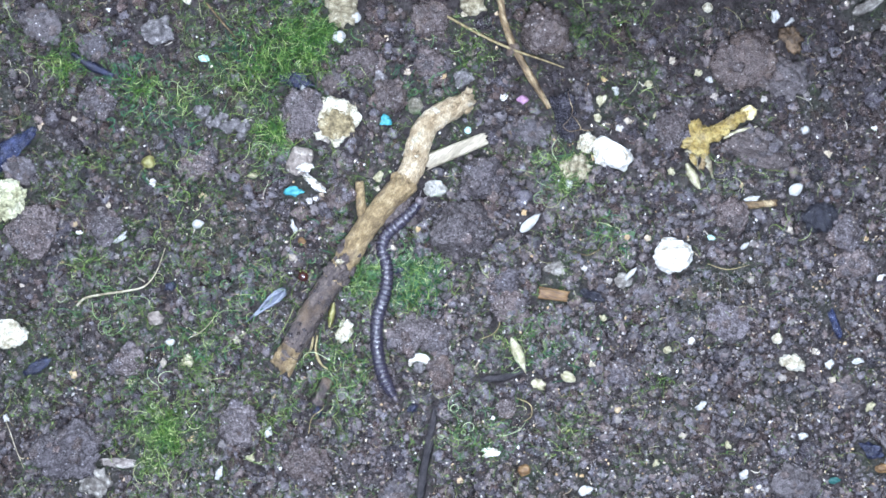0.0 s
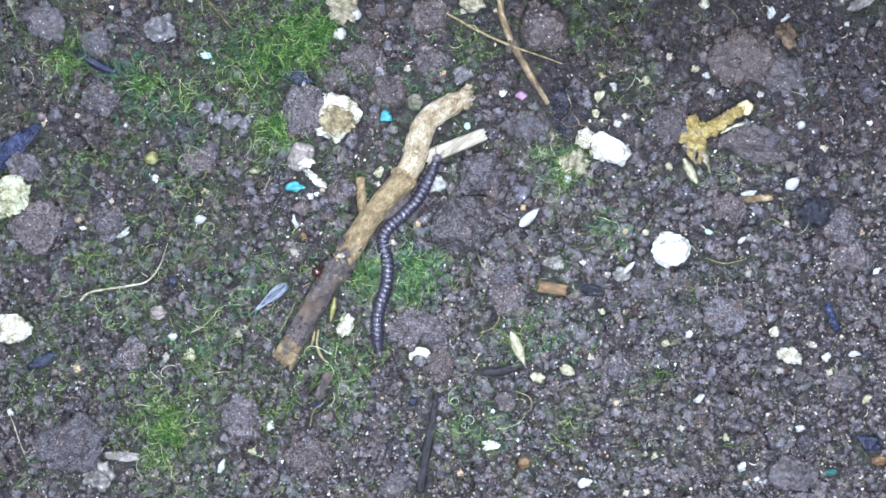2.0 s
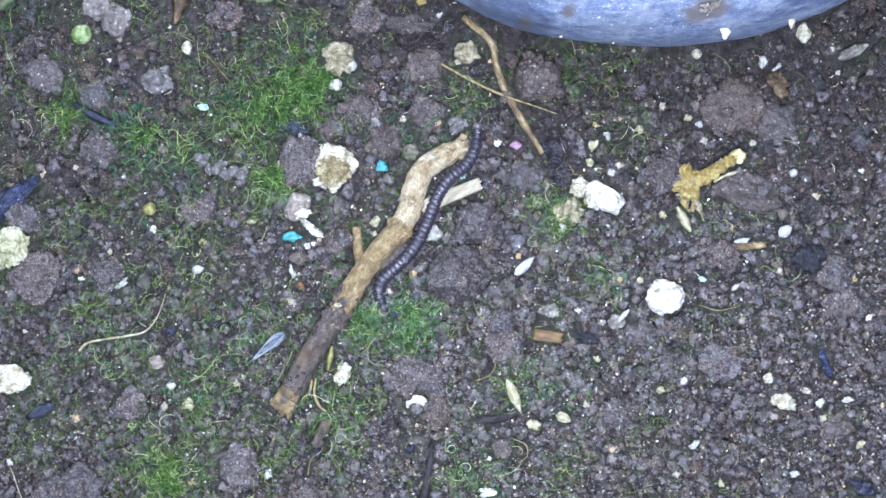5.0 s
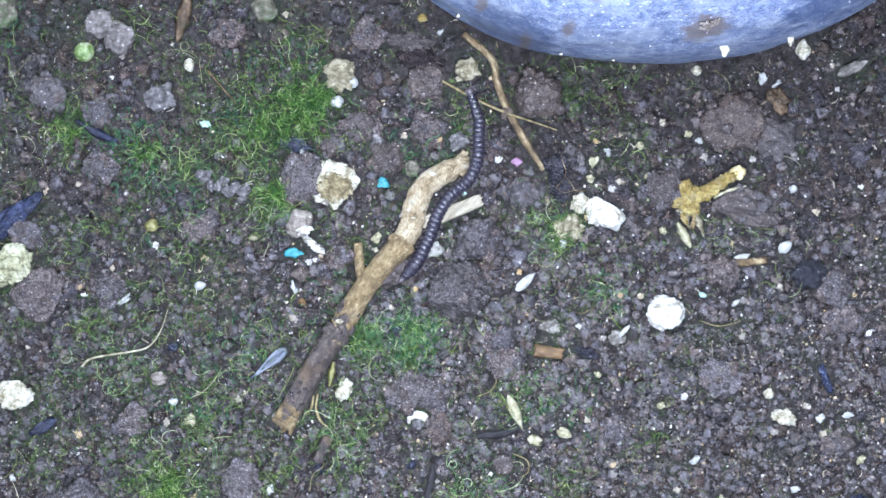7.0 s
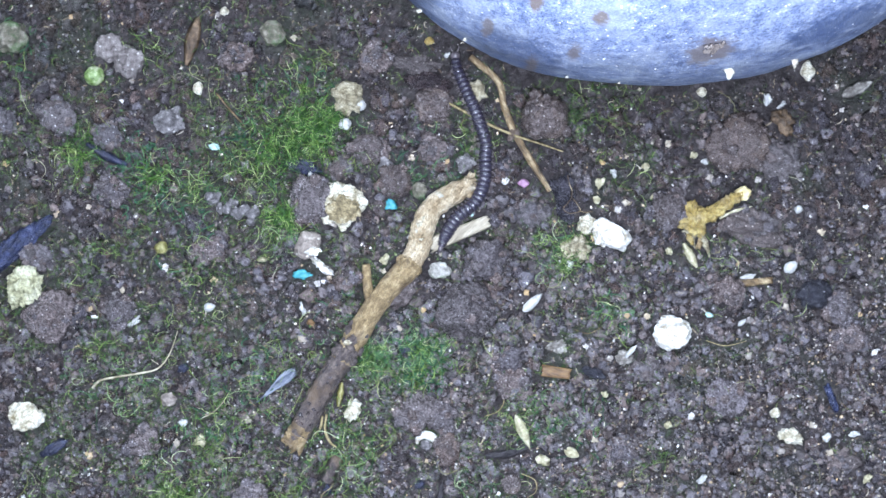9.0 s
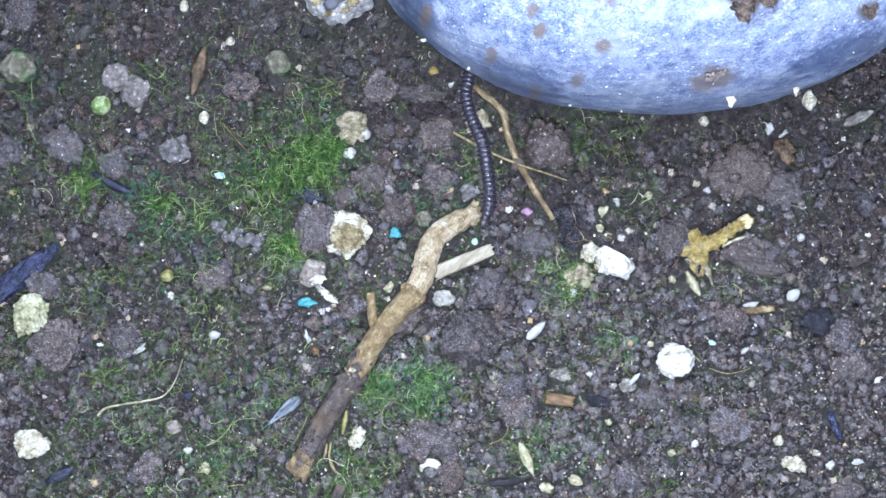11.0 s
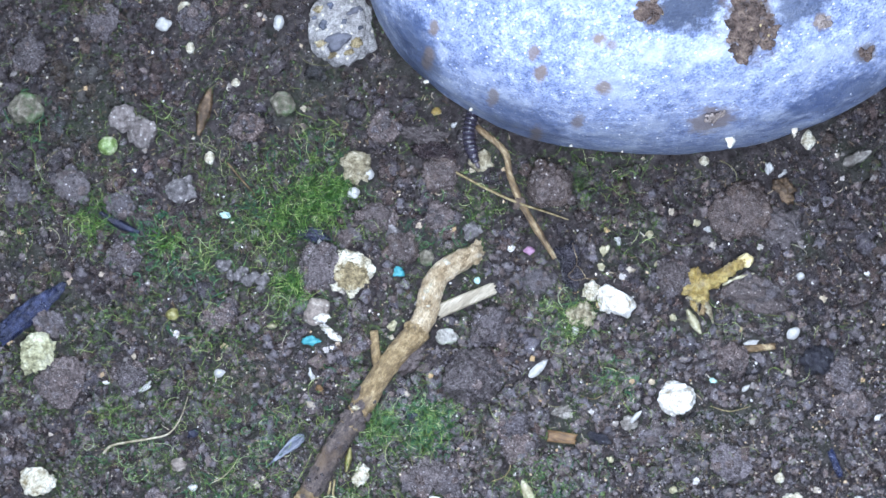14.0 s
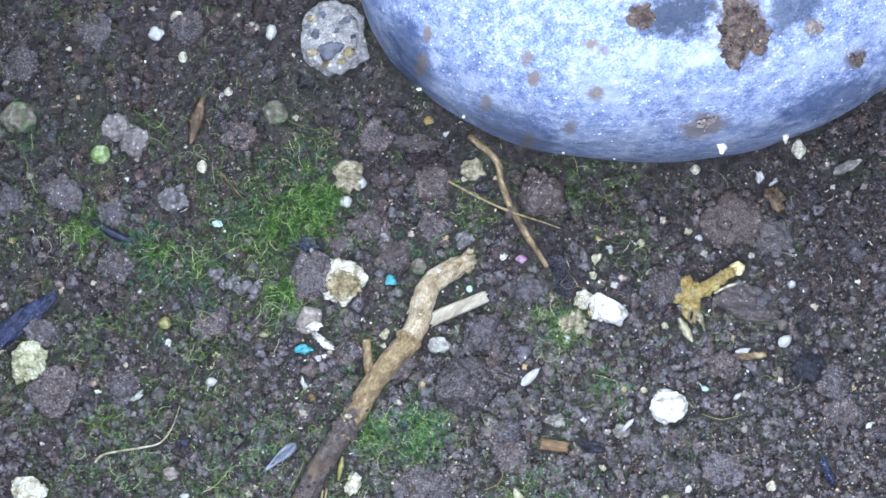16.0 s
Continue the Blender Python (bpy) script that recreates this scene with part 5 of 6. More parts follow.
def build_clods():
    plain = [((1.55, 1.5), 112, 116, 5.2), ((3.15, 5.7), 88, 76, 4.4), ((-32.27, 1.41), 100, 90, 3.0), ((-26.75, 1.85), 62, 60, 2.2), ((-8.04, 4.25), 54, 56, 2.2),
             ((-2.45, -6.72), 84, 66, 2.2), ((-0.49, -7.35), 60, 56, 2.0), ((4.86, -2.52), 60, 56, 2.0), ((23.02, 2.74), 58, 56, 2.2), ((31.93, 1.40), 66, 60, 2.4)]
    more = [((32.40, -1.19), 70, 60, 2.2), ((-29.75, -16.05), 130, 100, 3.4), ((-16.01, -13.89), 80, 70, 2.4), ((-10.52, -17.04), 90, 80, 2.6), ((13.94, -10.04), 52, 50, 2.0),
            ((-11.00, 10.51), 80, 90, 2.6), ((-1.01, 14.6), 60, 60, 2.2), ((5.45, -4.62), 70, 60, 1.8), ((18.09, 9.40), 70, 80, 2.2)]
    last = [((-19.24, 6.74), 70, 50, 2.0), ((-27.21, 11.62), 70, 60, 2.2), ((22.63, -5.74), 80, 66, 1.3), ((-6.33, 14.71), 70, 60, 2.2), ((-24.69, -8.87), 60, 60, 2.0), ((-21.17, 31.43), 66, 58, 2.4),
            ((-16.76, 22.39), 62, 54, 2.4), ((-5.52, 22.00), 66, 58, 2.2), ((-34.61, 28.55), 64, 60, 2.2), ((-28.95, 31.31), 72, 62, 2.2)]
    for at, w, d, h in plain + more + last:
        HUMPS.append((*at, w * 0.0452 / 2, d * 0.0452 / 2, h * 0.75))
    for k, (at, w, d, h) in enumerate(plain + more + last):
        h *= 1.1
        crumbed(thing("soil_clod", rock(110 + k, w * 0.0452, d * 0.0452, h, 0.24, 6 if w > 90 else 5, 0.1, 0.5), CLOD, at, "dark brown-grey crumbly clod of soil", "soil clod", 0.3, k * 47 % 60 - 30, group="clods on the bed"), k + 7)
    red = [((8.0, 17.0), 84, 82, 4.6), ((23.74, 14.80), 112, 98, 3.2), ((-4.12, 11.97), 62, 58, 2.4), ((-0.04, -9.77), 52, 44, 1.8), ((-0.88, 18.18), 66, 66, 2.0)]
    for k, (at, w, d, h) in enumerate(red):
        crumbed(thing("soil_clod", rock(150 + k, w * 0.0452, d * 0.0452, h, 0.17, 5, 0.12, 0.0), CLOD_RED, at, "rounded reddish-brown clod of soil", "soil clod", 0.28, k * 31, group="clods on the bed"), k + 7)
    pale = [((-31.50, 17.55), 66, 62, 2.4), ((26.94, 13.38), 78, 70, 2.4), ((28.08, -18.53), 80, 66, 2.2), ((16.15, -3.42), 42, 46, 1.6), ((24.76, 7.98), 120, 66, 2.4), ((-33.47, 6.39), 62, 44, 1.8), ((-8.64, 13.17), 34, 44, 1.6),
            ((-27.26, 16.04), 54, 50, 1.8), ((7.20, 9.31), 64, 50, 1.8), ((-35.79, 17.24), 50, 46, 1.8), ((31.82, -11.12), 46, 40, 1.4), ((-3.71, -19.30), 60, 40, 1.8)]
    for k, (at, w, d, h) in enumerate(pale):
        crumbed(thing("soil_clod", rock(170 + k, w * 0.0452, d * 0.0452, h, 0.3, 5, 0.17, 0.4), CLOD_PALE, at, "dusty pale grey clod of soil", "soil clod", 0.38, k * 53 % 50 - 25, group="clods on the bed"), k + 7)
    thing("soil_clod", rock(190, 2.62, 2.44, 2.2, 0.3, 4, 0.2), CLOD_DARK, (29.78, 2.51), "blackish charred clod of soil", "soil clod", 0.35, group="clods on the bed")


build_clods()


# ---- what nobody could count: crumbs, grains, moss, threads ----
def top(x, y):
    """Height of the soil with the clods that lie on it."""
    x, y = np.asarray(x, float), np.asarray(y, float)
    z = zat(x, y)
    for hx, hy, a, b, h in HUMPS:
        r = ((x - hx) / a) ** 2 + ((y - hy) / b) ** 2
        z = np.maximum(z, np.where(r < 0.95, zat(hx, hy) + h * 0.66 * np.sqrt(np.clip(1 - r, 0, 1)) - 0.12 * h, -9))
    return z


SX, SY = np.arange(-42.0, 42.01, 0.1), np.arange(-26.0, 40.01, 0.1)
SURFACE = top(*np.meshgrid(SX, SY))


def pile(places, heights, sizes, squash):
    """Raises the known surface by round crumbs whose middles lie at those heights."""
    for (x, y), z, q in zip(places, heights, sizes):
        r = q * 0.46
        i0, i1 = np.searchsorted(SX, (x - r, x + r))
        j0, j1 = np.searchsorted(SY, (y - r, y + r))
        if i1 > i0 and j1 > j0:
            d = ((SX[None, i0:i1] - x) ** 2 + (SY[j0:j1, None] - y) ** 2) / r**2
            SURFACE[j0:j1, i0:i1] = np.maximum(SURFACE[j0:j1, i0:i1], np.where(d < 1, z + r * squash * np.sqrt(np.clip(1 - d, 0, 1)), -9))


def face(x, y):
    """Height of the bed's face, crumbs and all."""
    x, y = np.asarray(x, float), np.asarray(y, float)
    return SURFACE[np.clip(np.round((y + 26) * 10).astype(int), 0, len(SY) - 1), np.clip(np.round((x + 42) * 10).astype(int), 0, len(SX) - 1)]


def heap(name, sub, places, sizes, material, label, category, amp=0.35, sink=0.35, squash=0.75, kinds=12, seed=1, loose=None, smooth=True):
    """Many small lumps in one mesh; loose: (name, material) of up to 300 in the middle of the bed that are pieces of their own."""
    rng = np.random.RandomState(seed)
    B, F = ball(sub)
    forms = []
    for k in range(kinds):
        r = np.array([1 + amp * noise.noise(Vector(v) * 1.4 + Vector((k * 5.1 + seed, 0, 0))) * 1.6 + amp * 0.6 * noise.noise(Vector(v) * 3.3 + Vector((0, k * 3.3, seed))) for v in B])
        forms.append(B * r[:, None])
    forms = np.array(forms)
    level = face(places[:, 0], places[:, 1]) + sizes * squash * (0.5 - sink)
    if loose:
        order = np.argsort(np.hypot(places[:, 0] - 4, (places[:, 1] - 6) * 1.3) - 14 * sizes)
        meshes = [shape(loose[0], f * np.array([1, 0.9, squash]) / 2, F, loose[1], smooth) for f in forms]
        for k in order[:300]:
            (x, y), q = places[k], sizes[k]
            piece = new(loose[0], meshes[rng.randint(kinds)])
            piece.parent = GROUND
            piece.matrix_basis = pose(x * MM, y * MM, level[k] * MM, 0, 0, rng.rand() * 360) @ Matrix.Diagonal((q, q, q, 1))
        if sub > 1:
            pile(places[order[:300]], level[order[:300]], sizes[order[:300]], squash)
        places, sizes, level = places[order[300:]], sizes[order[300:]], level[order[300:]]
        if not len(places):
            return None
    n = len(places)
    pick = rng.randint(0, kinds, n)
    ang = rng.rand(n) * 2 * math.pi
    V = forms[pick] * sizes[:, None, None] / 2
    V = V * np.stack([0.8 + 0.5 * rng.rand(n), 0.75 + 0.4 * rng.rand(n), np.full(n, squash)], -1)[:, None, :]
    c, s = np.cos(ang)[:, None], np.sin(ang)[:, None]
    X, Y = V[:, :, 0] * c - V[:, :, 1] * s, V[:, :, 0] * s + V[:, :, 1] * c
    if sizes.max() > 0.35:
        pile(places, level, sizes, squash)
    V = np.stack([X + places[:, :1], Y + places[:, 1:2], V[:, :, 2] + level[:, None]], -1).reshape(-1, 3)
    FF = (F[None] + (np.arange(n) * len(B))[:, None, None]).reshape(-1, 3)
    return tagged(new(name, shape(name, V, FF, material, smooth)), label, category, kind="stuff")


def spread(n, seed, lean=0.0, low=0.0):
    """Places over the bed; lean above 0 crowds them to the bare side, low to the dry sandy end away from the stone,
    where pale pieces also paint in brighter light.
    """
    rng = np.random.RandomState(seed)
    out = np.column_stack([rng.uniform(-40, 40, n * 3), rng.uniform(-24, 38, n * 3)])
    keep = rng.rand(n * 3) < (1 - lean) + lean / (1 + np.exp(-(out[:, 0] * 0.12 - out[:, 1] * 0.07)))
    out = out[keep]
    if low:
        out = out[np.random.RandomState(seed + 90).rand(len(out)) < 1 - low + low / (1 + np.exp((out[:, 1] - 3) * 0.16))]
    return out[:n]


rng = np.random.RandomState(5)
p = spread(8600, 6)
p = bare(p, 0.4)
p = p[(top(p[:, 0], p[:, 1]) - zat(p[:, 0], p[:, 1]) < 0.05) | (np.arange(len(p)) % 4 == 0)]
heap("soil_crumbs", 2, p, 0.42 + 1.05 * rng.rand(len(p)) ** 2.8, CRUMB, "loose dark crumbs of soil", "soil crumbs", 0.55, 0.36, 0.85, 24, 3, ("crumb", CRUMB_LOOSE))
# sandy crumbs, crowded at the lower end to make it look more brightly lit
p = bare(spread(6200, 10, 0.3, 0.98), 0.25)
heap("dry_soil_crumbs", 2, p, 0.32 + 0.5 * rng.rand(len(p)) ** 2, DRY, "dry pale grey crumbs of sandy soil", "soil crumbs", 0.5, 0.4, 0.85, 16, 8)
around = np.random.RandomState(44)
p = np.column_stack([3 + 11 * around.randn(1200), 2 + 7 * around.randn(1200)])
p = bare(p[(p[:, 1] < 16) & (np.hypot((p[:, 0] - 3) / 34, (p[:, 1] - 5) / 22) < 1)], 0.25)
heap("pale_soil_crumbs", 2, p, 0.36 + 0.75 * around.rand(len(p)) ** 2, DRY, "pale brownish grey crumbs round the twig", "soil crumbs", 0.6, 0.38, 0.8, 16, 12)
p = bare(spread(25000, 7), 0.15)
heap("fine_soil_crumbs", 1, p, 0.14 + 0.3 * rng.rand(len(p)) ** 1.8, CRUMB, "fine dark crumbs of soil", "soil crumbs", 0.4, 0.35, 0.9, 14, 4)
# fine sandy crumbs, their pale colour likewise standing in for brighter light here
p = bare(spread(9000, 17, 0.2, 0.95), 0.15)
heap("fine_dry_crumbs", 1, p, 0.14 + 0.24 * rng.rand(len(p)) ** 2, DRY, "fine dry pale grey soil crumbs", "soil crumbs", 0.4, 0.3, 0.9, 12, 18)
p = bare(spread(16000, 19), 0.1)
heap("fine_grit", 1, p, 0.06 + 0.12 * rng.rand(len(p)) ** 1.6, GRIT, "fine brown, olive and grey grit on the crumbs", "grit", 0.5, 0.2, 0.9, 10, 19, None, False)
# sand grains, also thicker where the bed is painted brighter
p = bare(spread(7500, 8, 0.6, 0.8))
heap("mineral_grains", 1, p, 0.07 + 0.17 * rng.rand(len(p)) ** 2.2, SPECK, "pale and glassy sand grains", "sand", 0.5, 0.2, 0.9, 10, 5, ("mineral_grain", SPECK_LOOSE), False)
p = spread(220, 9, 0.4)
heap("coarse_sand", 2, p, 0.3 + 0.3 * rng.rand(len(p)), SPECK, "coarse pale sand grains", "sand", 0.6, 0.3, 0.7, 10, 6, ("sand_grain", SPECK_LOOSE), False)


def strands(name, roots, length, radius, curl, rise, material, label, category, seed, K=8, lift=0.03):
    """Fine curling threads, each a thin three-sided tube."""
    rng = np.random.RandomState(seed)
    n = len(roots)
    L = length * (0.5 + rng.rand(n))
    th = rng.rand(n) * 2 * math.pi
    ka = rng.randn(n) * curl
    kb = rng.randn(n) * curl
    s = np.linspace(0, 1, K)
    ang = th[:, None] + ka[:, None] * s + kb[:, None] * s**2
    step = L[:, None] / (K - 1)
    x = roots[:, :1] + np.cumsum(np.cos(ang) * step, 1) - np.cos(ang[:, :1]) * step
    y = roots[:, 1:2] + np.cumsum(np.sin(ang) * step, 1) - np.sin(ang[:, :1]) * step
    high = rise * (0.3 + rng.rand(n))
    z = face(x, y)
    z = 0.5 * z + 0.25 * (np.roll(z, 1, 1) + np.roll(z, -1, 1))
    z[:, 0], z[:, -1] = face(x[:, 0], y[:, 0]), face(x[:, -1], y[:, -1])
    z = z + high[:, None] * np.sin(np.minimum(1.0, s * (0.75 + 0.5 * rng.rand(n)[:, None])) * math.pi * 0.8) + lift
    P = np.stack([x, y, z], -1)
    T = np.gradient(P, axis=1)
    T /= np.linalg.norm(T, axis=2, keepdims=True) + 1e-9
    S = np.cross(T, np.array([0.1, 0.05, 1.0]))
    S /= np.linalg.norm(S, axis=2, keepdims=True) + 1e-9
    U = np.cross(S, T)
    r = (radius * (0.7 + 0.6 * rng.rand(n)))[:, None] * (1 - 0.6 * s[None] ** 2)
    rings = [P + (S * math.cos(q) + U * math.sin(q)) * r[:, :, None] for q in (0.5, 2.6, 4.7)]
    V = np.stack(rings, 2).reshape(-1, 3)
    one = []
    for i in range(K - 1):
        for j in range(3):
            a, b = i * 3 + j, i * 3 + (j + 1) % 3
            one.append([a, b, b + 3, a + 3])
    FF = (np.array(one)[None] + (np.arange(n) * K * 3)[:, None, None]).reshape(-1, 4)
    return tagged(new(name, shape(name, V, FF, material)), label, category, kind="stuff")


def clumps(spots, seed, spreadout=0.5):
    """Roots of moss round the middles (x, y, reach, count)."""
    rng = np.random.RandomState(seed)
    out = []
    for x, y, reach, count in spots:
        q = rng.randn(count, 2) * reach * spreadout
        q[:, 0] *= 0.8 + 0.5 * rng.rand()
        out.append(q + np.array([x, y]))
    out = np.vstack(out)
    # patchy, not even
    keep = np.array([noise.noise(Vector((a * 0.9, b * 0.9, seed))) + 0.7 * noise.noise(Vector((a * 2.2, b * 2.2, seed))) > 0.08 for a, b in out])
    return out[keep]


MOSS_CORE = [(-11.3, 16.2, 2.1, 1050), (-13.4, 14.6, 1.9, 480), (-9.9, 17.0, 1.3, 500), (-13.3, 9.0, 0.9, 350), (-2.0, -1.2, 0.8, 90), (-21.9, -14.8, 1.6, 500), (-23.9, 12.6, 1.3, 350), (-29.5, 14.9, 1.3, 250)]
MOSS_A = [(*(-11.88, 15.38), 3.84, 950), (*(-15.21, 13.39), 2.26, 250), (*(-6.37, -2.61), 1.81, 260), (*(-2.45, -3.06), 2.17, 520), (*(-22.05, -14.70), 3.16, 800), (*(-24.73, -14.25), 2.26, 160),
          (*(-13.45, 8.96), 1.58, 220), (*(-7.72, -8.87), 2.71, 220), (*(-19.92, 4.74), 2.71, 160), (*(-17.31, -6.63), 2.71, 150), (*(-20.32, 11.62), 1.27, 120), (*(1.66, -15.60), 2.49, 150)]
MOSS_B = [(*(10.32, 6.29), 1.90, 380), (*(10.38, -14.48), 1.81, 120), (*(8.32, 6.96), 2.26, 130), (*(-9.96, -11.11), 2.71, 130), (*(-30.28, 14.94), 2.26, 150), (*(-28.81, 5.86), 1.81, 90), (*(-28.20, -0.82), 1.81, 110),
          (*(-19.33, -8.87), 2.71, 160), (*(2.98, 15.38), 1.81, 90), (*(10.74, 17.36), 2.03, 90), (*(14.96, 12.94), 2.26, 70), (*(22.55, 6.74), 1.81, 70), (*(-21.51, -0.82), 2.71, 120)]
MOSS_C = [(*(12.56, 1.40), 1.58, 90), (*(-13.50, -1.72), 2.71, 110), (*(6.12, -7.08), 2.71, 90), (*(17.30, -10.89), 1.13, 40), (*(26.81, 0.95), 1.36, 40), (*(-13.55, -14.25), 2.71, 110),
          (*(13.58, 17.52), 4.07, 170), (*(-11.14, 21.61), 2.26, 130), (*(-24.27, 22.73), 1.81, 120), (*(-35.56, 21.00), 2.71, 110), (*(-12.57, 18.81), 2.71, 160), (*(2.35, 15.33), 1.81, 70)]
ALGAE = [(*(-24.75, 13.39), 2.71, 420), (*(-1.90, 13.83), 2.71, 260), (*(-16.09, 15.60), 2.26, 160), (*(13.45, 1.18), 1.81, 120), (*(-15.29, -3.50), 2.71, 160), (*(-2.2, -2.6), 1.9, 900),
         (*(-19.77, -7.97), 2.26, 140), (*(-21.45, 9.41), 3.16, 200), (*(-8.59, 0.07), 2.26, 100), (*(-11.16, 19.73), 2.71, 160), (*(-34.61, 23.82), 2.26, 110), (*(8.35, -7.53), 3.16, 120)]
ALL_MOSS = clumps(MOSS_A + MOSS_B + MOSS_C, 2)
strands("moss", ALL_MOSS, 1.3, 0.024, 1.7, 0.75, MOSS, "bright green and yellowish moss threads in patches", "moss", 21, 8, 0.05)
strands("moss_tuft", clumps(MOSS_CORE, 6), 0.95, 0.028, 1.0, 1.0, TUFT, "dense tufts of short bright green moss", "moss", 27, 6, 0.03)
CURLS = [(-2.3, -1.8, 1.9, 230), (-6.2, -2.4, 1.4, 170), (-21.5, -11.5, 4.0, 90), (-8.5, -10.0, 2.6, 110), (-16.0, -5.0, 4.0, 70), (-27.0, -4.0, 3.5, 110), (8.0, -7.5, 2.6, 70), (3.0, -14.5, 2.6, 110), (9.0, 6.2, 2.2, 80), (-20.0, 12.0, 4.0, 120), (-13.0, 8.5, 2.0, 60)]
strands("moss_curls", clumps(CURLS, 8), 2.0, 0.03, 4.2, 0.5, CURL, "curled pale and bluish green moss threads", "moss", 28, 14, 0.06)
strands("green_algae", clumps(ALGAE, 3, 0.6)[::2], 1.1, 0.045, 2.4, 0.4, MOSS_BLUE, "dark bluish green algae threads", "algae", 22, 8, 0.05)
p = spread(30000, 12)
left = np.random.RandomState(3).rand(len(p)) < np.clip(0.66 - p[:, 0] * 0.019, 0.12, 1.0) * np.where(p[:, 1] > 21, 0.35, 1.0)
p = p[left & np.array([noise.noise(Vector((a * 0.3, b * 0.3, 4.4))) + 0.5 * noise.noise(Vector((a * 0.9, b * 0.9, 1.4))) > -0.06 for a, b in p])]
strands("sparse_moss", p, 0.9, 0.02, 1.4, 0.3, SPARSE, "sparse moss threads among the soil crumbs", "moss", 23, 7, 0.04)
q = np.vstack([ALL_MOSS[::20], p[::44]])
strands("moss_loops", q, 2.6, 0.024, 3.0, 0.55, LOOP, "long curled yellowish green moss threads", "moss", 26, 18, 0.06)
rng = np.random.RandomState(31)
p = np.vstack([ALL_MOSS[::2], clumps(ALGAE, 5, 0.8), p[::3]]) + rng.randn(1, 2) * 0.1
heap("algae_flecks", 1, p, 0.09 + 0.2 * rng.rand(len(p)) ** 2, FLECK, "tiny green flecks of algae on soil", "algae", 0.5, 0.2, 0.6, 10, 9)
p = spread(50, 13)
strands("pale_threads", p, 2.4, 0.035, 2.2, 0.4, THREAD, "fine pale curling root threads", "root threads", 24, 14, 0.05)
p = spread(2600, 14)
strands("plant_fibres", p, 0.5, 0.045, 0.8, 0.15, FIBRE, "short dark, tan and pale plant fibres", "plant fibres", 25, 4, 0.03)


# ---- the millipede ----
def trail():
    """The line of its way over the soil: as it first goes, and as its rear end later goes."""
    first = [(-3.56, -12.03), (-4.58, -10.29), (-5.07, -8.50), (-5.20, -6.72), (-5.06, -5.21), (-4.43, -3.20), (-4.34, -1.42), (-4.74, 0.09), (-4.43, 1.11), (-3.27, 2.13), (-2.30, 3.10)]
    climb = [(-1.58, 4.09), (-0.67, 5.97), (-0.12, 7.49), (1.01, 9.15), (2.40, 10.26), (3.18, 12.15), (3.24, 14.32)]
    swing = [(3.34, 14.86), (2.55, 17.40), (1.6, 19.66), (0.9, 22.09)]
    late = [(3.13, 14.90), (2.74, 17.37), (1.80, 19.61), (1.45, 21.57)]
    under = [(1.88, 23.84), (1.18, 27.35), (-0.04, 30.18), (-0.61, 33.47), (-0.18, 37.70), (0.90, 41.93), (2.72, 45.69)]
    return first + climb + swing + under[1:], first + climb + late + under


def even(points, step=0.1):
    L = curve_through(points, 900)
    s = np.r_[0, np.cumsum(np.linalg.norm(np.diff(L, axis=0), axis=1))]
    g = np.arange(0, s[-1], step)
    return np.column_stack([np.interp(g, s, L[:, 0]), np.interp(g, s, L[:, 1])])


WAY = [even(w) for w in trail()]
STEP, RINGS, PITCH = 0.1, 44, 0.401
LENGTH = RINGS * PITCH
# way of the tail's tip along its line, in millimetres
TAIL = [(0.0, 0.1), (0.5, 0.4), (1.0, 0.9), (1.5, 2.1), (2.0, 3.4), (2.5, 5.1), (3.0, 6.7), (3.5, 7.75), (4.0, 8.9), (6.5, 14.5), (7.0, 15.4), (7.5, 16.9), (8.0, 18.2), (8.5, 19.5),
        (9.0, 20.4), (11.5, 27.3), (12.0, 28.4), (12.5, 29.9), (13.0, 31.4), (13.5, 32.9), (14.0, 34.1), (14.5, 35.2), (15.0, 36.2), (15.5, 38.0), (16.0, 40.0)]


def way_height():
    """Smooth height of its belly along the line: over crumbs, splinter and straw."""
    L = WAY[1]
    top = np.max([zat(L[:, 0] + dx, L[:, 1] + dy) for dx in (-0.4, 0, 0.4) for dy in (-0.4, 0, 0.4)], axis=0)
    k = 31
    return np.convolve(np.pad(top, k // 2, mode="edge"), np.ones(k) / k, "valid")


BELLY = way_height()


def on_way(s, t):
    """Place of its back's middle line at s millimetres, at t seconds."""
    w = min(1.0, max(0.0, (t - 9.2) / 2.0))
    w = w * w * (3 - 2 * w)
    p = []
    for L in WAY:
        u = np.arange(len(L)) * STEP
        if s < 0:
            q = L[0] + (L[0] - L[5]) / np.linalg.norm(L[0] - L[5]) * -s
        else:
            q = np.array([np.interp(s, u, L[:, 0]), np.interp(s, u, L[:, 1])])
        p.append(q)
    xy = p[0] * (1 - w) + p[1] * w
    z = float(np.interp(s, np.arange(len(BELLY)) * STEP, BELLY)) + 0.86
    return np.array([xy[0], xy[1], z])


def ring(front, back, length, sides=18):
    """A barrel-shaped body ring with a flared rear edge."""
    prof = [(0.52, front * 0.86), (0.38, front * 0.91), (0.22, front * 0.96), (0.06, front * 0.99), (-0.1, back * 1.0), (-0.26, back * 0.99), (-0.4, back * 0.94), (-0.54, back * 0.84)]
    path = [(x * length, 0, 0) for x, _ in prof]
    V = [[x, r * math.cos(a), r * math.sin(a) * 0.94] for (x, _, _), (_, r) in zip(path, prof) for a in np.linspace(0, 2 * math.pi, sides, endpoint=False)]
    F = [[i * sides + j, i * sides + (j + 1) % sides, (i + 1) * sides + (j + 1) % sides, (i + 1) * sides + j] for i in range(len(prof) - 1) for j in range(sides)]
    return np.array(V), np.array(F)


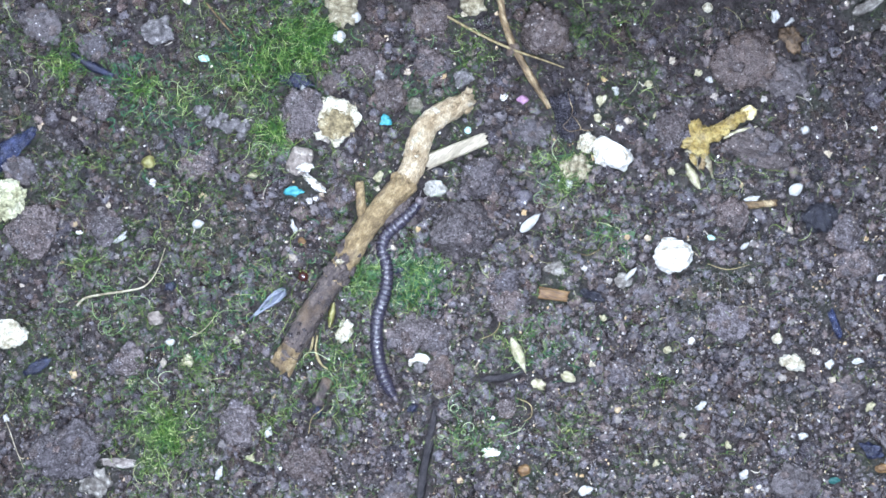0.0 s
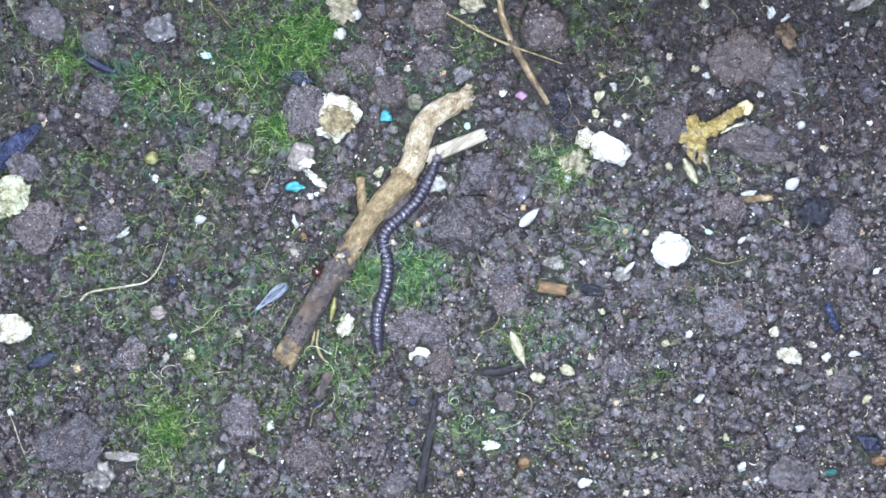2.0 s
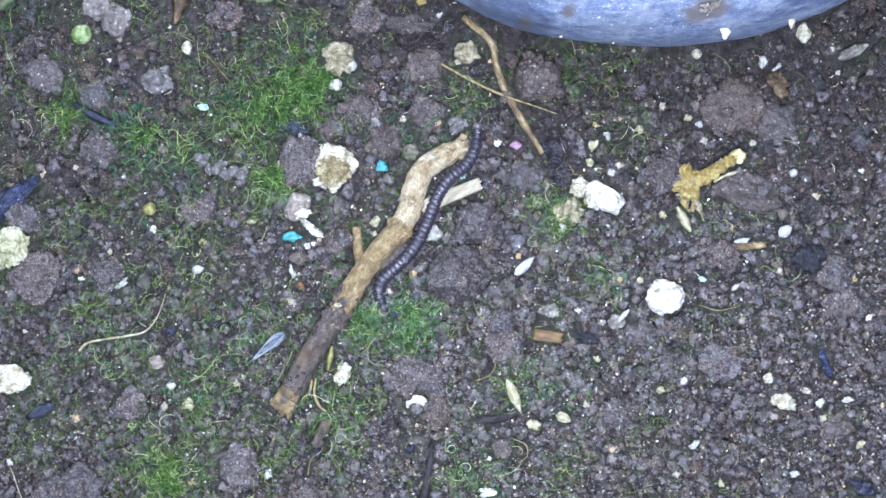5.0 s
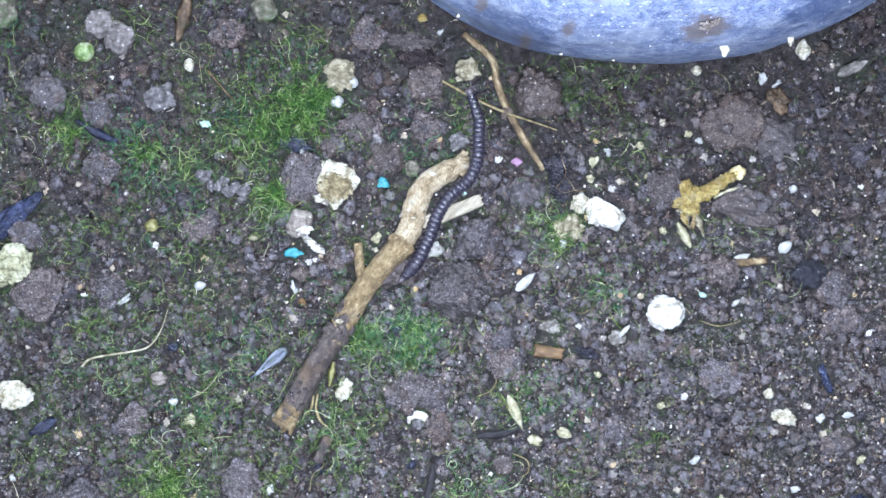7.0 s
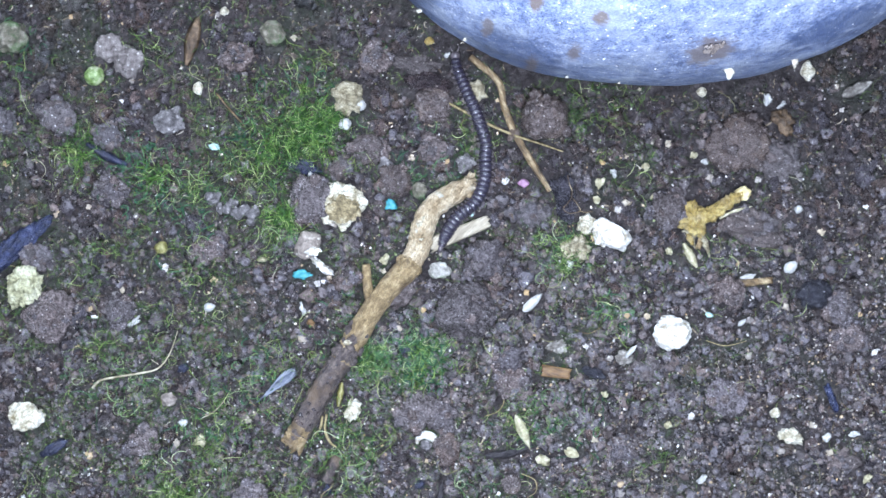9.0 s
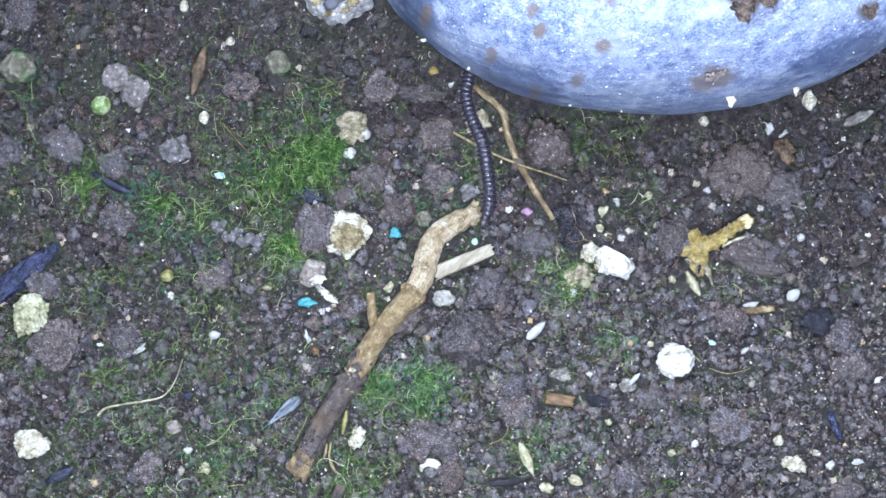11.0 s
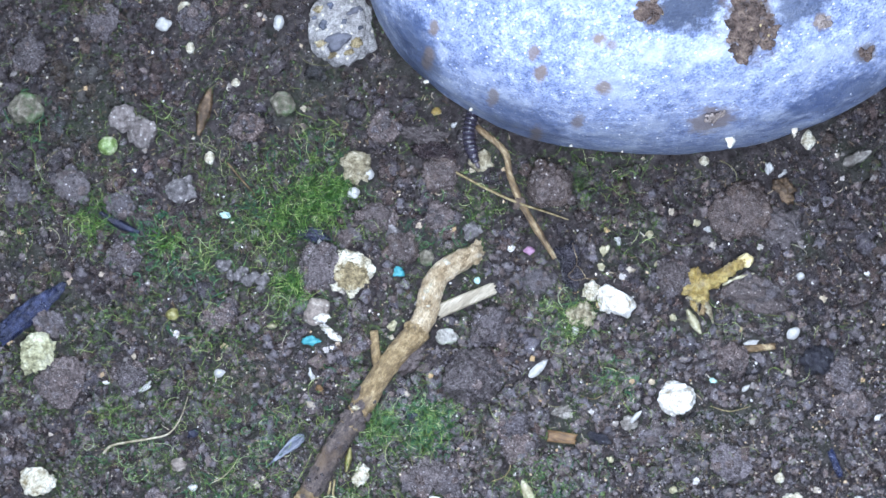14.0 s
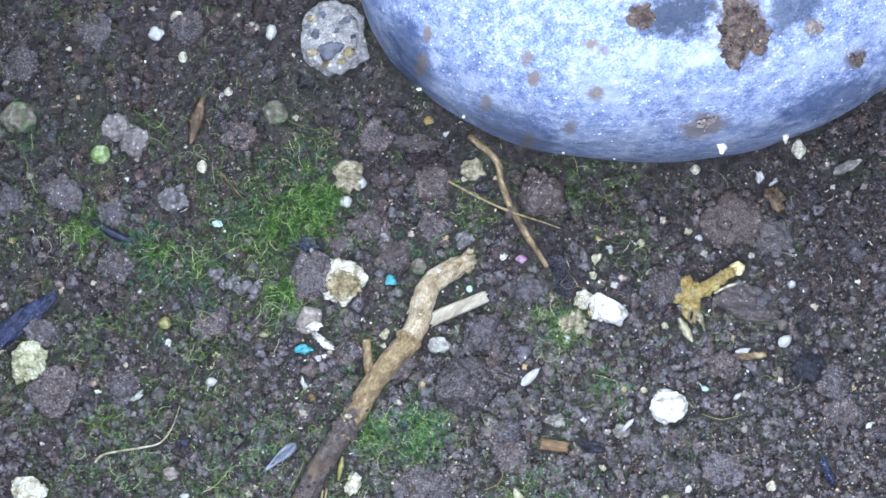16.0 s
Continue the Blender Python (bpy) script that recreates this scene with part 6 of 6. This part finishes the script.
def rim(r, length, sides=18):
    """The raised pale band at a ring's rear edge."""
    prof = [(-0.24, r * 0.985), (-0.29, r * 1.015), (-0.38, r * 1.0), (-0.48, r * 0.9)]
    V = [[x * length, q * math.cos(a), q * math.sin(a) * 0.94] for x, q in prof for a in np.linspace(0, 2 * math.pi, sides, endpoint=False)]
    F = [[i * sides + j, i * sides + (j + 1) % sides, (i + 1) * sides + (j + 1) % sides, (i + 1) * sides + j] for i in range(3) for j in range(sides)]
    return np.array(V), np.array(F)


def build_millipede():
    body = holder("millipede", (-3.69, -2.61), "slim dark purplish-brown millipede with glossy rings crawling over soil", "millipede")
    o = np.array(body.matrix_basis.translation) / MM
    rows_of = []
    leg_shape = shape("leg", *tube(np.array([[0, 0, 0], [0.02, 0.16, 0.02], [0.04, 0.3, -0.06], [0.05, 0.4, -0.22], [0.05, 0.43, -0.32]]), [0.045, 0.04, 0.035, 0.025, 0.012], 6), LEG)
    prof = lambda u: (0.5 + 0.08 * u) * min(1.0, 0.7 + 2.4 * u, 0.5 + 6.5 * (1 - u))  # noqa: E731
    for k in range(RINGS):
        u = k / (RINGS - 1)
        r0, r1 = prof(max(0, u - 0.01)), prof(min(1, u + 0.01))
        if k == 0:
            V, F = ball(4)
            V = V * np.array([0.36, 0.4, 0.38])
            seg = part("head", (V, F), PALEHEAD, body, "greyish rounded head")
            for side in (1, -1):
                part("antenna", tube(np.array([[0.3, 0.15 * side, 0.1], [0.5, 0.28 * side, 0.12], [0.68, 0.34 * side, 0.05], [0.8, 0.33 * side, -0.08]]), [0.04, 0.04, 0.05, 0.03], 6), LEG, seg, "short pale antenna")
        elif k == RINGS - 1:
            V, F = ball(3)
            seg = part("tail_tip", (V * np.array([0.36, 0.2, 0.2]), F), PALEHEAD, body, "pale pointed tail tip")
        else:
            seg = part("segment", ring(r0, r1, PITCH), SHELL, body)
            part("rear_band", rim(r1, PITCH), RIM, seg, "paler raised band")
            if 2 < k < RINGS - 3:
                for side in (1, -1):
                    for dx in (0.09, -0.12):
                        leg = new("leg", leg_shape)
                        leg.parent = seg
                        leg["label"] = "fine pale leg"
                        rows_of.append((leg, k, side, dx, r1))
        rows_of.append((seg, k, 0, 0, r1))
    return o, rows_of


MILLIPEDE = build_millipede()


def build_mite():
    """A tiny round mite that crawls out of sight under the twig."""
    body = holder("mite", (-10.96, -2.16), "tiny glossy dark red-brown mite crawling beside the twig", "mite")
    part("body", moved(rock(45, 0.84, 0.74, 0.7, 0.08, 4), 0, 0, 0.5), AMBER, body)
    for side in (1, -1):
        for k in range(4):
            x, a = 0.28 - 0.17 * k, radians(50 - 34 * k)
            line = np.array([[x, 0.25 * side, 0.4], [x + 0.2 * math.sin(a), (0.25 + 0.24 * math.cos(a)) * side, 0.5], [x + 0.34 * math.sin(a), (0.25 + 0.4 * math.cos(a)) * side, 0.15]])
            part("leg", tube(line, [0.045, 0.04, 0.02], 6), AMBER, body)
    return body


MITE = build_mite()


def motions():
    o, parts = MILLIPEDE
    times = [i * 0.5 for i in range(33)]
    tail = [float(np.interp(t, [a for a, _ in TAIL], [b for _, b in TAIL])) for t in times]
    for ob, k, side, dx, r in parts:
        rows = []
        for t, s in zip(times, tail):
            if side == 0:
                at = s + LENGTH - (k + 0.5) * PITCH
                a, b = on_way(at - 0.25, t), on_way(at + 0.25, t)
                p, d = (a + b) / 2 - o, b - a
                rows.append((t, pose(*(p * MM), 0, -math.degrees(math.atan2(d[2], math.hypot(d[0], d[1]))), math.degrees(math.atan2(d[1], d[0])))))
            else:
                swing = 20 * math.sin(s * 4.1 + k * 0.75 + dx * 6 + side)
                m = pose(dx * MM, side * r * 0.62 * MM, -r * 0.62 * MM, 0, 0, swing + (180 if side < 0 else 0))
                rows.append((t, m))
        walk(ob, rows)
    # the mite crawls to the twig in the first seconds and stays under it
    crawl = [(0.0, -10.96, -2.16), (0.5, -10.75, -2.1), (1.0, -10.62, -2.05), (1.5, -10.36, -2.15), (2.0, -9.95, -2.2), (2.5, -9.3, -2.2), (3.0, -8.9, -2.2), (4.0, -8.8, -2.2), (16.0, -8.8, -2.2)]
    walk(MITE, [(t, pose(x * MM, y * MM, (float(zat(x, y)) + 0.25) * MM)) for t, x, y in crawl])


motions()
